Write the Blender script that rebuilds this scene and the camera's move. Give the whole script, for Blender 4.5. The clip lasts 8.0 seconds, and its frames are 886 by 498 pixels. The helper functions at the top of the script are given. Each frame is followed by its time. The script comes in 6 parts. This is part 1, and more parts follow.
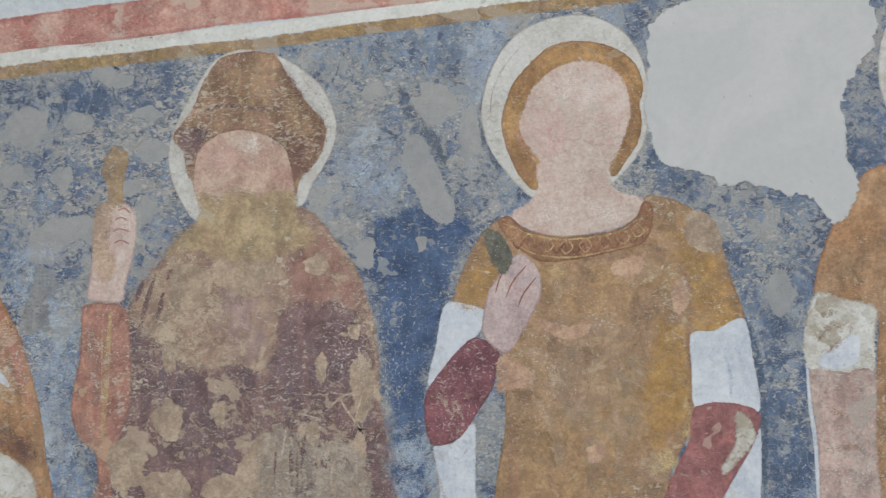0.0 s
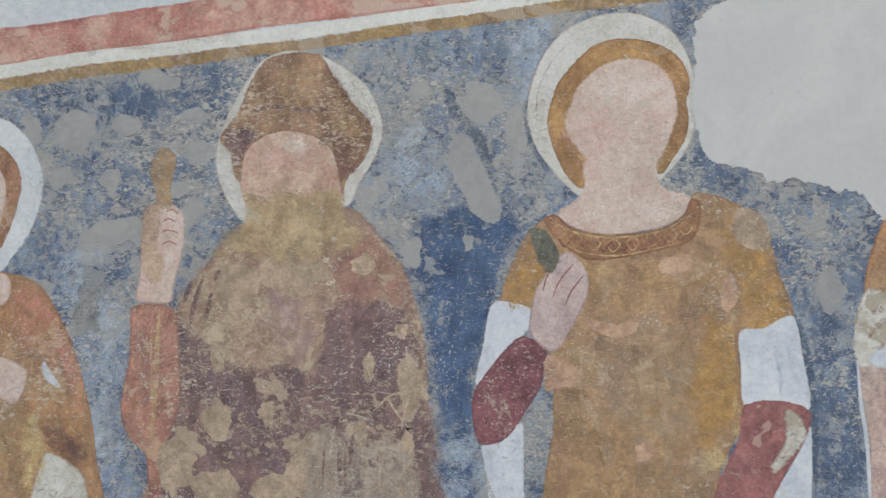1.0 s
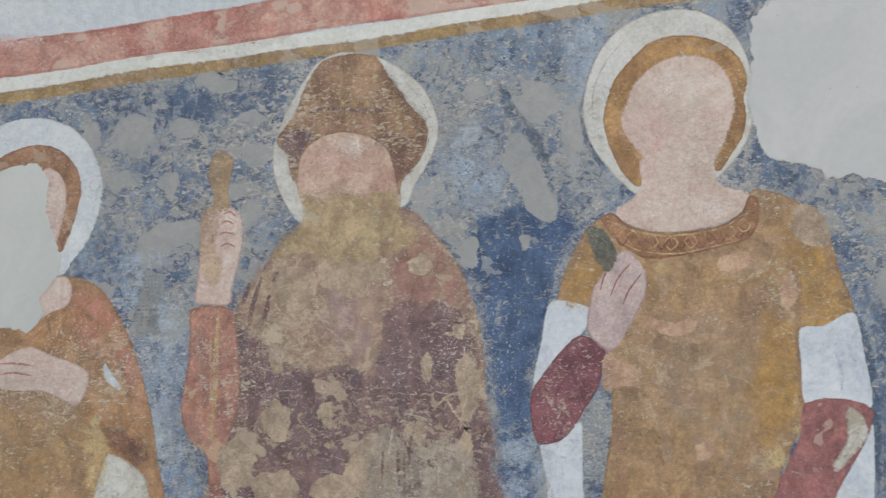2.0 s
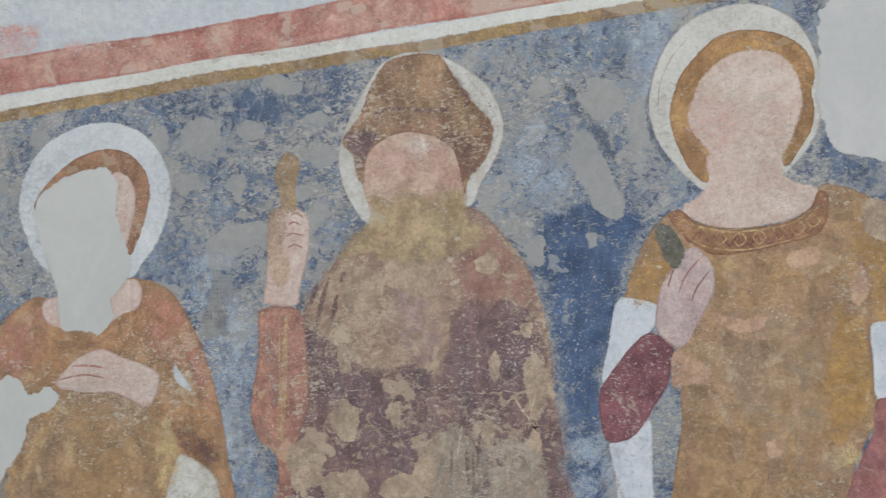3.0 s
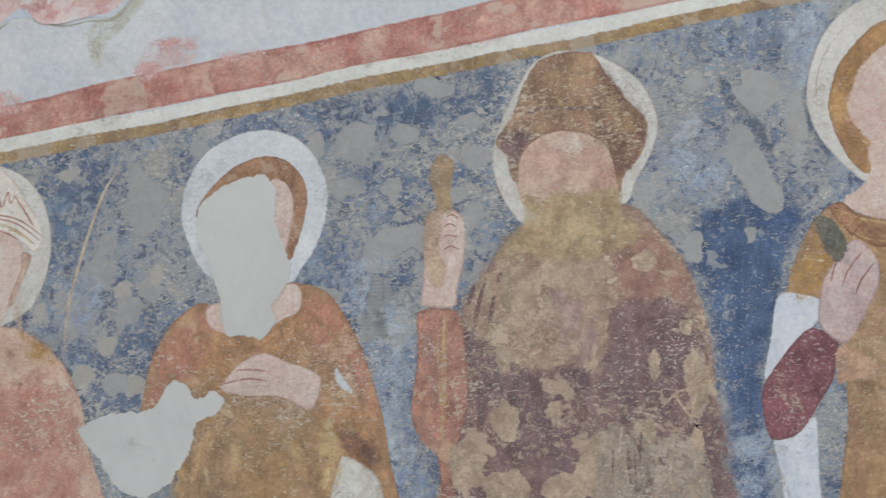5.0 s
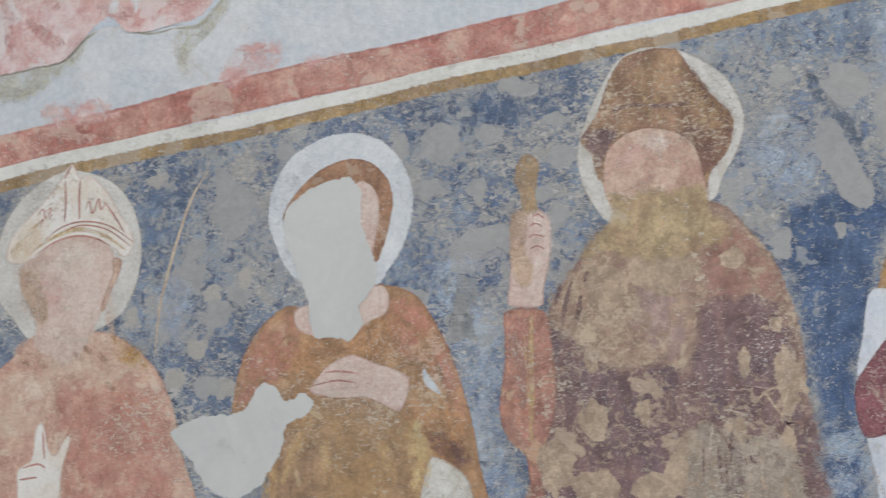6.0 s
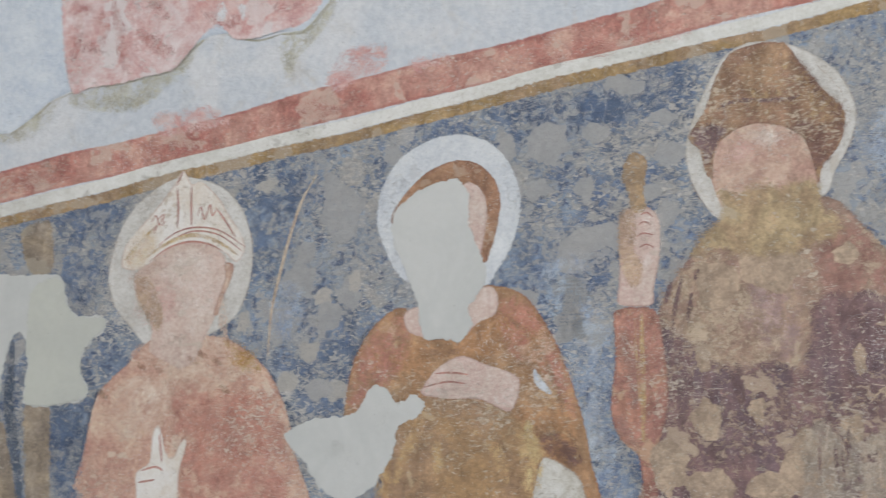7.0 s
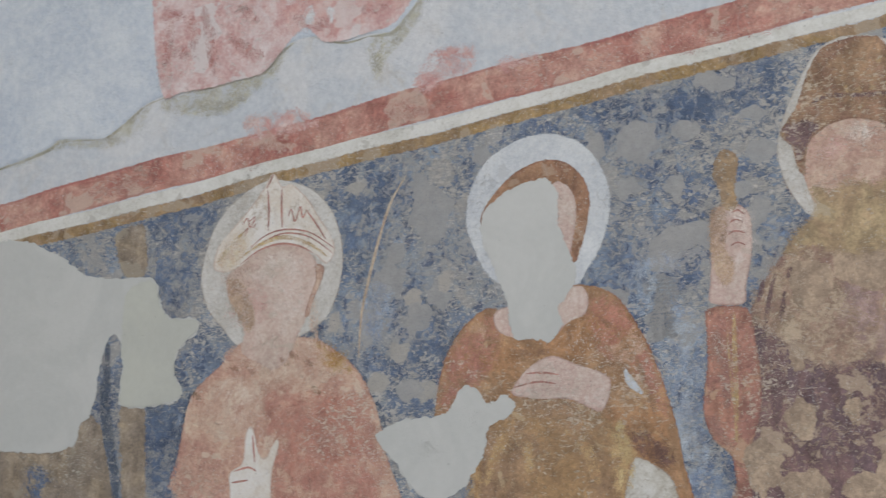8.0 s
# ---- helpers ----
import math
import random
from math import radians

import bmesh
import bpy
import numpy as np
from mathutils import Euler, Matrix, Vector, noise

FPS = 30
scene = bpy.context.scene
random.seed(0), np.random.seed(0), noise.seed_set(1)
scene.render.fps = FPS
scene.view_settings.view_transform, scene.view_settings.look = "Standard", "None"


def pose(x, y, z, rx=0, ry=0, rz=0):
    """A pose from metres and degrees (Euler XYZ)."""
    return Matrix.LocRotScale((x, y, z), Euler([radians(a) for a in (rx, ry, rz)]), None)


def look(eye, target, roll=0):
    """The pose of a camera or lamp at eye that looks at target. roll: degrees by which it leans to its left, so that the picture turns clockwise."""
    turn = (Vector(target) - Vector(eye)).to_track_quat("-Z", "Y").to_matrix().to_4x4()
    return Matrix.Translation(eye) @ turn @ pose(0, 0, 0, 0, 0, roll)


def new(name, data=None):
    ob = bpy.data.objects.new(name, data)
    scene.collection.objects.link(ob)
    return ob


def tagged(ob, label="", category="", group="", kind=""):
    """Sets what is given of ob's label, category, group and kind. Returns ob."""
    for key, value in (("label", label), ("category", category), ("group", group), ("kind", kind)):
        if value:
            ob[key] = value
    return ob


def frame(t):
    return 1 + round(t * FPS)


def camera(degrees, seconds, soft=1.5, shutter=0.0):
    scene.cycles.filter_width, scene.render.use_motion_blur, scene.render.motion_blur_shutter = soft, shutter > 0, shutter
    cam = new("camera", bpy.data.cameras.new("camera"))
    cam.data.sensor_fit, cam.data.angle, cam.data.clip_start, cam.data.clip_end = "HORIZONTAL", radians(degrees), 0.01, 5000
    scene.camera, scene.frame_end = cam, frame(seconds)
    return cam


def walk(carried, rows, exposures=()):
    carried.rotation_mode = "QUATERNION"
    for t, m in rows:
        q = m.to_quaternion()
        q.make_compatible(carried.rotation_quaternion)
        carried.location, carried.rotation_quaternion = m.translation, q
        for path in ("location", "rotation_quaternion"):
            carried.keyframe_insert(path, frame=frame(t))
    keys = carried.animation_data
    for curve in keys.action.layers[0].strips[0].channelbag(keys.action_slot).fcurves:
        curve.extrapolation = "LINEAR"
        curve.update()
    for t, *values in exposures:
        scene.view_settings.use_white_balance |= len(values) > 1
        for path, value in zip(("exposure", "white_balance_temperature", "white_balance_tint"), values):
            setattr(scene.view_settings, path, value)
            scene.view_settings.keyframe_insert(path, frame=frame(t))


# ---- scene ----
cam = camera(32.0, 8.0, soft=1.25, shutter=0.7)
PATH = [
    (0.0, 0.0000, -2.9998, 1.6000, 102.716, -0.157, 4.009),
    (0.5, -0.0007, -2.9980, 1.5952, 102.796, -0.189, 4.839),
    (1.0, -0.0015, -2.9962, 1.5919, 102.842, -0.186, 5.754),
    (2.5, -0.0028, -2.9960, 1.5928, 102.782, -0.101, 9.138),
    (3.0, -0.0059, -2.9976, 1.5952, 102.728, -0.053, 10.389),
    (3.5, -0.0100, -2.9995, 1.5985, 102.669, -0.015, 11.623),
    (4.0, -0.0126, -3.0013, 1.6008, 102.628, 0.035, 13.210),
    (4.5, -0.0146, -3.0032, 1.6029, 102.580, 0.010, 14.689),
    (6.0, -0.0167, -3.0064, 1.6079, 102.497, 0.138, 19.382),
    (6.5, -0.0155, -3.0088, 1.6124, 102.430, 0.175, 21.401),
    (7.0, -0.0151, -3.0087, 1.6151, 102.405, 0.187, 23.517),
    (7.5, -0.0141, -3.0075, 1.6165, 102.399, 0.141, 25.338),
    (8.0, -0.0131, -3.0047, 1.6159, 102.412, -0.033, 26.916),
]
walk(cam, [(t, pose(x, y, z, rx, ry, rz)) for t, x, y, z, rx, ry, rz in PATH],
     [(0.0, 0.1, 6500, 10), (4.0, 0.12, 6500, 10.5), (6.5, 0.18, 6570, 12.3), (7.1, 0.15, 6590, 12.5), (8.0, -0.06, 6600, 13)])

# ---- light: sky, and two lamps added at unseen, assumed window openings ----
world = bpy.data.worlds.new("sky")
scene.world = world
world.use_nodes = True
wt = world.node_tree
sky = wt.nodes.new("ShaderNodeTexSky")
sky.sky_type, sky.sun_disc, sky.sun_elevation, sky.sun_rotation = "NISHITA", False, radians(40), radians(150)
wt.links.new(sky.outputs[0], wt.nodes["Background"].inputs[0])
wt.nodes["Background"].inputs[1].default_value = 0.1


def added_daylight(name, x, z, width, height, watts):
    data = bpy.data.lights.new(name, "AREA")
    data.shape, data.size, data.size_y, data.energy, data.color = "RECTANGLE", width, height, watts, (0.9, 0.955, 1.0)
    ob = new(name, data)
    ob.matrix_world = look((x, -6.55, z), (x, 0, z - 0.8))
    return ob


added_daylight("daylight", -2.9, 3.4, 1.5, 2.3, 59)
added_daylight("daylight", 0.9, 3.4, 1.5, 2.3, 181)

# ---- materials ----


def tone(r, g, b, gain=1.32):
    """A pigment from its eight-bit colour in even daylight, its darks lifted by painted-in haze."""
    out, grey = [], 0.3 * r + 0.5 * g + 0.2 * b
    for c, haze in ((r, 11), (g, 11), (b, 13)):
        c = haze + 0.93 * (c + 0.14 * (grey - c))
        c /= 255
        c = c / 12.92 if c < 0.04 else ((c + 0.055) / 1.055) ** 2.4
        out.append(min(0.86, c * gain))
    return (*out, 1.0)


class Nodes:
    """Short hand for building one node tree."""

    def __init__(self, name):
        self.mat = bpy.data.materials.new(name)
        self.mat.use_nodes = True
        self.tree = self.mat.node_tree
        self.shader = self.tree.nodes["Principled BSDF"]
        self.out = self.tree.nodes["Material Output"]
        self.place = self.make("ShaderNodeNewGeometry").outputs["Position"]

    def make(self, kind, **values):
        node = self.tree.nodes.new(kind)
        for key, value in values.items():
            if key == "operation":
                node.operation = value
            elif key == "blend":
                node.blend_type = value
            elif key == "feature":
                node.feature = value
        return node

    def join(self, a, b):
        if isinstance(a, bpy.types.NodeSocket):
            self.tree.links.new(a, b)
        else:
            b.default_value = a

    def shifted(self, seed, stretch=(1, 1, 1)):
        m = self.make("ShaderNodeMapping")
        m.inputs["Location"].default_value = (seed * 3.17, seed * 1.31, seed * 2.23)
        m.inputs["Scale"].default_value = stretch
        self.join(self.place, m.inputs["Vector"])
        return m.outputs[0]

    def noise(self, scale, detail=5.0, rough=0.6, bend=0.0, seed=0.0, stretch=(1, 1, 1)):
        n = self.make("ShaderNodeTexNoise")
        self.join(self.shifted(seed, stretch), n.inputs["Vector"])
        for key, value in (("Scale", scale), ("Detail", detail), ("Roughness", rough), ("Distortion", bend)):
            n.inputs[key].default_value = value
        return n.outputs["Fac"]

    def step(self, value, low, high):
        m = self.make("ShaderNodeMapRange")
        m.interpolation_type = "SMOOTHSTEP"
        self.join(value, m.inputs["Value"])
        m.inputs["From Min"].default_value, m.inputs["From Max"].default_value = low, high
        return m.outputs["Result"]

    def sums(self, operation, a, b):
        m = self.make("ShaderNodeMath", operation=operation)
        self.join(a, m.inputs[0])
        self.join(b, m.inputs[1])
        return m.outputs[0]

    def mix(self, fac, a, b, blend="MIX"):
        m = self.make("ShaderNodeMix")
        m.data_type, m.blend_type = "RGBA", blend
        self.join(fac, m.inputs[0])
        self.join(a, m.inputs[6])
        self.join(b, m.inputs[7])
        return m.outputs[2]

    def grainy(self, cover):
        """Thin paint lies on the wall in very fine grains, each there or not."""
        grains = self.step(self.noise(700, 1.5, 0.6, 0.0, 51.0), 0.25, 0.75)
        return self.step(self.sums("SUBTRACT", self.sums("MULTIPLY", cover, 1.04), grains), 0.0, 0.04)

    def finish(self, colour, rough, relief=1.0, chips=0.0):
        self.join(colour, self.shader.inputs["Base Color"])
        self.join(rough, self.shader.inputs["Roughness"])
        self.shader.inputs["Specular IOR Level"].default_value = 0.25
        trowel = self.noise(14, 4, 0.55, 0.4)
        sand = self.noise(170, 3, 0.6)
        height = self.sums("ADD", self.sums("MULTIPLY", trowel, 1.0), self.sums("MULTIPLY", sand, 0.24))
        height = self.sums("SUBTRACT", height, chips)
        bump = self.make("ShaderNodeBump")
        bump.inputs["Strength"].default_value = 0.65 * relief
        bump.inputs["Distance"].default_value = 0.012
        self.join(height, bump.inputs["Height"])
        self.join(bump.outputs[0], self.shader.inputs["Normal"])


COUNT = [0]
MARGIN = {}


def fresco(name, main, other, loss=(160, 150, 138), lost=0.3, flakes=0.3, specks=0.4, streak=0.25, size=6.0,
           contour=None, wide=0.004, soft=0.0015, rag=0.005, strength=1.0, flat=False, blotch=0.5, stretch=(1, 1, 1), crumble=(0.25, 0.62), cloudy=0.35, dabs=None):
    """Worn lime paint: two pigments, brush streaks, rubbed flakes, lost patches and pale specks.
    soft and rag: how softly and how raggedly the painted area ends; flat: paint that covers its whole mesh."""
    COUNT[0] += 1
    seed = COUNT[0] * 0.73
    MARGIN[name] = rag * 0.6 + soft * 0.5
    n = Nodes(name)
    main, other, loss = tone(*main), tone(*other), tone(*loss)
    colour = n.mix(n.step(n.noise(size, 6, 0.62, 0.7, seed, stretch), 0.5 - 0.22 * blotch - 0.02, 0.5 + 0.22 * blotch), main, other)
    # brush strokes, clouds and grain
    brush = n.noise(9, 5, 0.65, 0.5, seed + 2, (3, 1, 1.1))
    colour = n.mix(streak * 0.6, colour, n.mix(n.step(brush, 0.3, 0.7), (0.12, 0.11, 0.11, 1), (0.92, 0.92, 0.9, 1)), "OVERLAY")
    cloud = n.noise(21, 7, 0.7, 0.5, seed + 4)
    colour = n.mix(cloudy, colour, n.mix(n.step(cloud, 0.3, 0.7), (0.1, 0.1, 0.11, 1), (0.9, 0.9, 0.88, 1)), "OVERLAY")
    grain = n.noise(130, 6, 0.8, 0.0, seed + 3)
    colour = n.mix(0.26, colour, n.mix(n.step(grain, 0.3, 0.7), (0.05, 0.05, 0.06, 1), (0.95, 0.94, 0.92, 1)), "OVERLAY")
    if dabs:
        # short uneven dabs of a second colour, over most of the surface
        dab = n.sums("ADD", n.noise(26, 7, 0.72, 0.7, seed + 21, (1.1, 1, 0.9)), n.sums("MULTIPLY", n.noise(5, 3, 0.5, 0.4, seed + 22), 0.7))
        colour = n.mix(n.sums("MULTIPLY", n.step(dab, 0.85, 0.89), 0.72), colour, tone(*dabs))
        deep = n.noise(34, 6, 0.7, 0.8, seed + 23)
        colour = n.mix(n.sums("MULTIPLY", n.step(deep, 0.55, 0.59), 0.8), colour, tone(62, 76, 104))
    # lost patches with crisp rims
    patches = n.noise(11, 3.5, 0.55, 0.35, seed + 5)
    colour = n.mix(n.sums("MULTIPLY", n.step(patches, 0.72 - 0.36 * lost, 0.735 - 0.36 * lost), 0.8), colour, loss)
    # rubbed flakes, thick in some places and rare in others
    where = n.noise(4.5, 4, 0.55, 0.3, 31.0)
    rubbed = n.sums("MULTIPLY", n.noise(52, 7, 0.76, 0.9, seed + 7, (0.95, 1, 1.1)), n.sums("ADD", where, 0.5))
    flaked = n.step(rubbed, 0.70 - 0.26 * flakes, 0.72 - 0.26 * flakes)
    colour = n.mix(n.sums("MULTIPLY", flaked, 0.72), colour, loss)
    # fine flecks run across the whole wall, whatever is painted there
    fine = n.sums("MULTIPLY", n.noise(120, 5, 0.72, 0.9, 41.0, (0.7, 1, 1.15)), n.sums("ADD", n.noise(3.5, 4, 0.6, 0.4, 43.0), 0.5))
    flecks = n.step(fine, 0.67 - 0.17 * flakes, 0.69 - 0.17 * flakes)
    colour = n.mix(n.sums("MULTIPLY", flecks, 0.85), colour, n.mix(0.45, loss, tone(206, 198, 184)))
    dark = n.step(n.noise(145, 4, 0.7, 0.6, 47.0), 0.36, 0.31)
    colour = n.mix(n.sums("MULTIPLY", dark, 0.5), colour, n.mix(0.75, colour, (0.02, 0.02, 0.025, 1)))
    chipped = n.sums("SUBTRACT", n.sums("MULTIPLY", flaked, 0.2), n.sums("MULTIPLY", flecks, 0.22))
    # pale specks and scratches, the same over the whole wall
    dots = n.sums("MULTIPLY", n.noise(270, 3, 0.65, 0.2, 12.0), n.sums("ADD", n.sums("MULTIPLY", n.noise(5, 3, 0.5, 0, 14.0), 0.5), 0.75))
    colour = n.mix(n.sums("MULTIPLY", n.step(dots, 0.712 - 0.09 * specks, 0.732 - 0.09 * specks), 0.85), colour, tone(208, 203, 194))
    cracks = n.make("ShaderNodeTexVoronoi", feature="DISTANCE_TO_EDGE")
    bent = n.make("ShaderNodeMix")
    bent.data_type = "VECTOR"
    bent.inputs[0].default_value = 0.16
    wavy = n.make("ShaderNodeTexNoise")
    wavy.inputs["Scale"].default_value = 7.0
    n.join(n.place, wavy.inputs["Vector"])
    n.join(n.place, bent.inputs[4])
    n.join(wavy.outputs["Color"], bent.inputs[5])
    n.join(bent.outputs[1], cracks.inputs["Vector"])
    cracks.inputs["Scale"].default_value = 5.0
    thin = n.sums("MULTIPLY", n.step(cracks.outputs["Distance"], 0.009, 0.002), n.step(n.noise(3, 3, 0.5, 0, 22.0), 0.5, 0.6))
    colour = n.mix(n.sums("MULTIPLY", thin, 0.2), colour, tone(188, 182, 172))
    if not flat:
        edge = n.make("ShaderNodeAttribute")
        edge.attribute_name = "edge"
        depth = n.sums("ADD", edge.outputs["Fac"], n.sums("MULTIPLY", n.sums("SUBTRACT", n.noise(max(9.0, min(90.0, 0.5 / rag)), 4, 0.6, 0.4, seed + 11), 0.5), rag * 2.8))
        depth = n.sums("ADD", depth, n.sums("MULTIPLY", n.sums("SUBTRACT", n.noise(150, 4, 0.7, 0.3, 53.0), 0.5), soft * 1.0 + 0.0012))
        if contour:
            rim = n.sums("MULTIPLY", n.step(depth, wide * 1.5, wide * 0.6), n.step(n.noise(16, 4, 0.6, 0, seed + 12), 0.38, 0.52))
            colour = n.mix(n.sums("MULTIPLY", rim, 0.45), colour, tone(*contour))
        cover = n.sums("MULTIPLY", n.step(depth, -soft * 0.6, soft * 0.6), strength)
        if strength < 1:
            cover = n.sums("MULTIPLY", cover, n.step(n.noise(26, 7, 0.74, 0.5, seed + 13), *crumble))
        clear = n.make("ShaderNodeBsdfTransparent")
        both = n.make("ShaderNodeMixShader")
        n.join(n.grainy(cover), both.inputs[0])
        n.join(clear.outputs[0], both.inputs[1])
        n.join(n.shader.outputs[0], both.inputs[2])
        n.join(both.outputs[0], n.out.inputs["Surface"])
    n.finish(colour, n.sums("ADD", n.sums("MULTIPLY", grain, 0.15), 0.72), 1.0, chipped)
    return n.mat


def plain_plaster(name, main, other, stain=(150, 150, 140), stained=0.35, relief=1.0, edged=False, rag=0.006, soft=0.002, strength=1.0):
    """Lime plaster of a repair or an upper coat: two whites, dull stains and fine pits."""
    COUNT[0] += 1
    seed = COUNT[0] * 0.73
    MARGIN[name] = rag * 0.6 + soft * 0.5
    n = Nodes(name)
    colour = n.mix(n.step(n.noise(4.2, 7, 0.66, 0.9, seed), 0.38, 0.62), tone(*main), tone(*other))
    colour = n.mix(n.sums("MULTIPLY", n.step(n.noise(8, 7, 0.68, 0.6, seed + 1), 0.74 - 0.3 * stained, 0.95 - 0.3 * stained), 0.7), colour, tone(*stain))
    grain = n.noise(60, 5, 0.7, 0, seed + 3)
    colour = n.mix(0.12 * relief, colour, n.mix(n.step(grain, 0.3, 0.7), (0.1, 0.1, 0.1, 1), (0.95, 0.95, 0.95, 1)), "OVERLAY")
    pits = n.noise(95, 2, 0.5, 0, seed + 4)
    colour = n.mix(n.sums("MULTIPLY", n.step(pits, 0.73, 0.77), 0.35), colour, tone(110, 110, 105))
    if edged:
        edge = n.make("ShaderNodeAttribute")
        edge.attribute_name = "edge"
        depth = n.sums("ADD", edge.outputs["Fac"], n.sums("MULTIPLY", n.sums("SUBTRACT", n.noise(34, 6, 0.6, 0.3, seed + 11), 0.5), rag * 5))
        clear = n.make("ShaderNodeBsdfTransparent")
        both = n.make("ShaderNodeMixShader")
        n.join(n.grainy(n.sums("MULTIPLY", n.step(depth, -soft * 0.6, soft * 0.6), strength)), both.inputs[0])
        n.join(clear.outputs[0], both.inputs[1])
        n.join(n.shader.outputs[0], both.inputs[2])
        n.join(both.outputs[0], n.out.inputs["Surface"])
    n.finish(colour, n.sums("ADD", n.sums("MULTIPLY", grain, 0.12), 0.8), relief)
    return n.mat


RED_TOP, RED_LOW, WHITE_LOW, OCHRE_LOW = (0.1065, 2.9150), (0.1055, 2.8290), (0.1075, 2.8010), (0.1095, 2.7760)
M_UPPER = plain_plaster("old_limewash", (196, 197, 197), (184, 189, 193), (182, 176, 166), 0.7, 1.5)
M_ROOM = plain_plaster("room_limewash", (190, 188, 180), (180, 178, 170), (160, 158, 150), 0.2)
M_FLOOR = plain_plaster("floor_stone", (120, 116, 108), (100, 98, 92), (80, 78, 74), 0.5)
M_FILL = plain_plaster("repair_plaster", (185, 183, 179), (178, 177, 174), (172, 169, 162), 0.45, 0.35, True, 0.009, 0.004)
M_GREYFILL = plain_plaster("grey_repair", (149, 147, 143), (141, 141, 139), (134, 134, 130), 0.4, 0.7, True, 0.007, soft=0.003, strength=0.9)
M_WARMGREY = plain_plaster("warm_grey_repair", (162, 156, 146), (154, 150, 142), (146, 142, 134), 0.4, 0.7, True, 0.007, soft=0.004, strength=0.85)
M_BLUE = fresco("blue_ground", (80, 97, 125), (117, 131, 147), (156, 153, 147), 0.34, 0.66, 0.6, 0.3, 6.5, blotch=0.7, flat=True, dabs=(144, 148, 150))
M_DEEPBLUE = fresco("deep_blue", (54, 75, 110), (68, 89, 121), (140, 144, 148), 0.1, 0.36, 0.4, 0.3, 6.0, soft=0.03, rag=0.03, strength=0.95, crumble=(0.2, 0.42))
M_MIDBLUE = fresco("mottled_blue", (68, 85, 112), (88, 105, 130), (148, 149, 150), 0.2, 0.5, 0.4, 0.3, 6.0, soft=0.03, rag=0.04, strength=0.85, crumble=(0.42, 0.53))
M_RED = fresco("red_band", (172, 108, 94), (188, 142, 124), (190, 160, 142), 0.42, 0.25, 0.4, 0.2, 7.0, rag=0.0028, contour=(158, 84, 78), wide=0.006, soft=0.004)
M_BAND = fresco("white_band", (206, 204, 196), (196, 194, 184), (176, 172, 162), 0.22, 0.2, 0.2, 0.15, 7.0, cloudy=0.2, rag=0.0013, soft=0.002)
M_OCHREBAND = fresco("ochre_band", (152, 122, 76), (146, 118, 88), (164, 144, 118), 0.45, 0.35, 0.4, 0.3, 9.0, rag=0.0045, soft=0.004)
M_HALO = fresco("halo_lime", (195, 191, 183), (186, 182, 173), (180, 172, 158), 0.25, 0.25, 0.3, 0.2, 8.0, cloudy=0.12, contour=(140, 128, 112), wide=0.0025, rag=0.0013, soft=0.002)
M_HALOBLUE = fresco("halo_white", (194, 197, 197), (184, 188, 191), (178, 180, 180), 0.2, 0.25, 0.3, 0.2, 9.0, rag=0.003, soft=0.006, cloudy=0.12)
M_FACE = fresco("face_flesh", (200, 174, 160), (190, 166, 150), (186, 168, 150), 0.22, 0.2, 0.3, 0.15, 10.0, rag=0.002, blotch=0.9, soft=0.008, cloudy=0.14)
M_FLESH = fresco("flesh", (200, 172, 160), (188, 164, 150), (186, 166, 150), 0.22, 0.2, 0.3, 0.15, 10.0, cloudy=0.16, contour=(150, 108, 92), wide=0.003, rag=0.0013, blotch=0.9, soft=0.002)
M_FLESHGREY = fresco("flesh_cool", (188, 162, 154), (172, 150, 146), (180, 160, 148), 0.2, 0.2, 0.3, 0.2, 12.0, cloudy=0.2, contour=(120, 88, 84), wide=0.003, rag=0.0013, soft=0.002)
M_ROSE = fresco("rose_wash", (206, 156, 144), (200, 160, 150), (196, 170, 156), 0.2, 0.2, 0.2, 0.15, 12.0, soft=0.035, rag=0.015, strength=0.55)
M_PALEWASH = fresco("pale_wash", (214, 200, 188), (206, 190, 176), (196, 180, 166), 0.2, 0.2, 0.2, 0.15, 12.0, soft=0.035, rag=0.015, strength=0.55)
M_UMBERWASH = fresco("umber_wash", (172, 138, 116), (164, 132, 112), (150, 122, 100), 0.2, 0.2, 0.2, 0.2, 12.0, soft=0.035, rag=0.015, strength=0.4)
M_HAIR = fresco("ochre_hair", (164, 122, 72), (146, 106, 66), (164, 134, 96), 0.2, 0.25, 0.35, 0.35, 14.0, contour=(112, 78, 54), wide=0.003, rag=0.0022)
M_BROWNHAIR = fresco("brown_hair", (158, 116, 84), (138, 98, 74), (164, 134, 108), 0.2, 0.2, 0.3, 0.3, 12.0, contour=(116, 74, 58), wide=0.003, rag=0.0022)
M_OCHRE = fresco("ochre_gown", (160, 123, 80), (149, 116, 87), (184, 156, 118), 0.2, 0.34, 0.4, 0.25, 6.0, contour=(116, 80, 52), wide=0.003, rag=0.0028, blotch=0.8, soft=0.004)
M_REDGLAZE = fresco("red_brown_glaze", (146, 100, 76), (150, 108, 84), (170, 136, 104), 0.1, 0.3, 0.3, 0.3, 10.0, soft=0.016, rag=0.004, strength=0.55, crumble=(0.25, 0.6))
M_GREYGLAZE = fresco("grey_brown_glaze", (146, 128, 104), (150, 130, 104), (172, 154, 128), 0.15, 0.4, 0.4, 0.3, 10.0, soft=0.05, rag=0.02, strength=0.6, crumble=(0.3, 0.65))
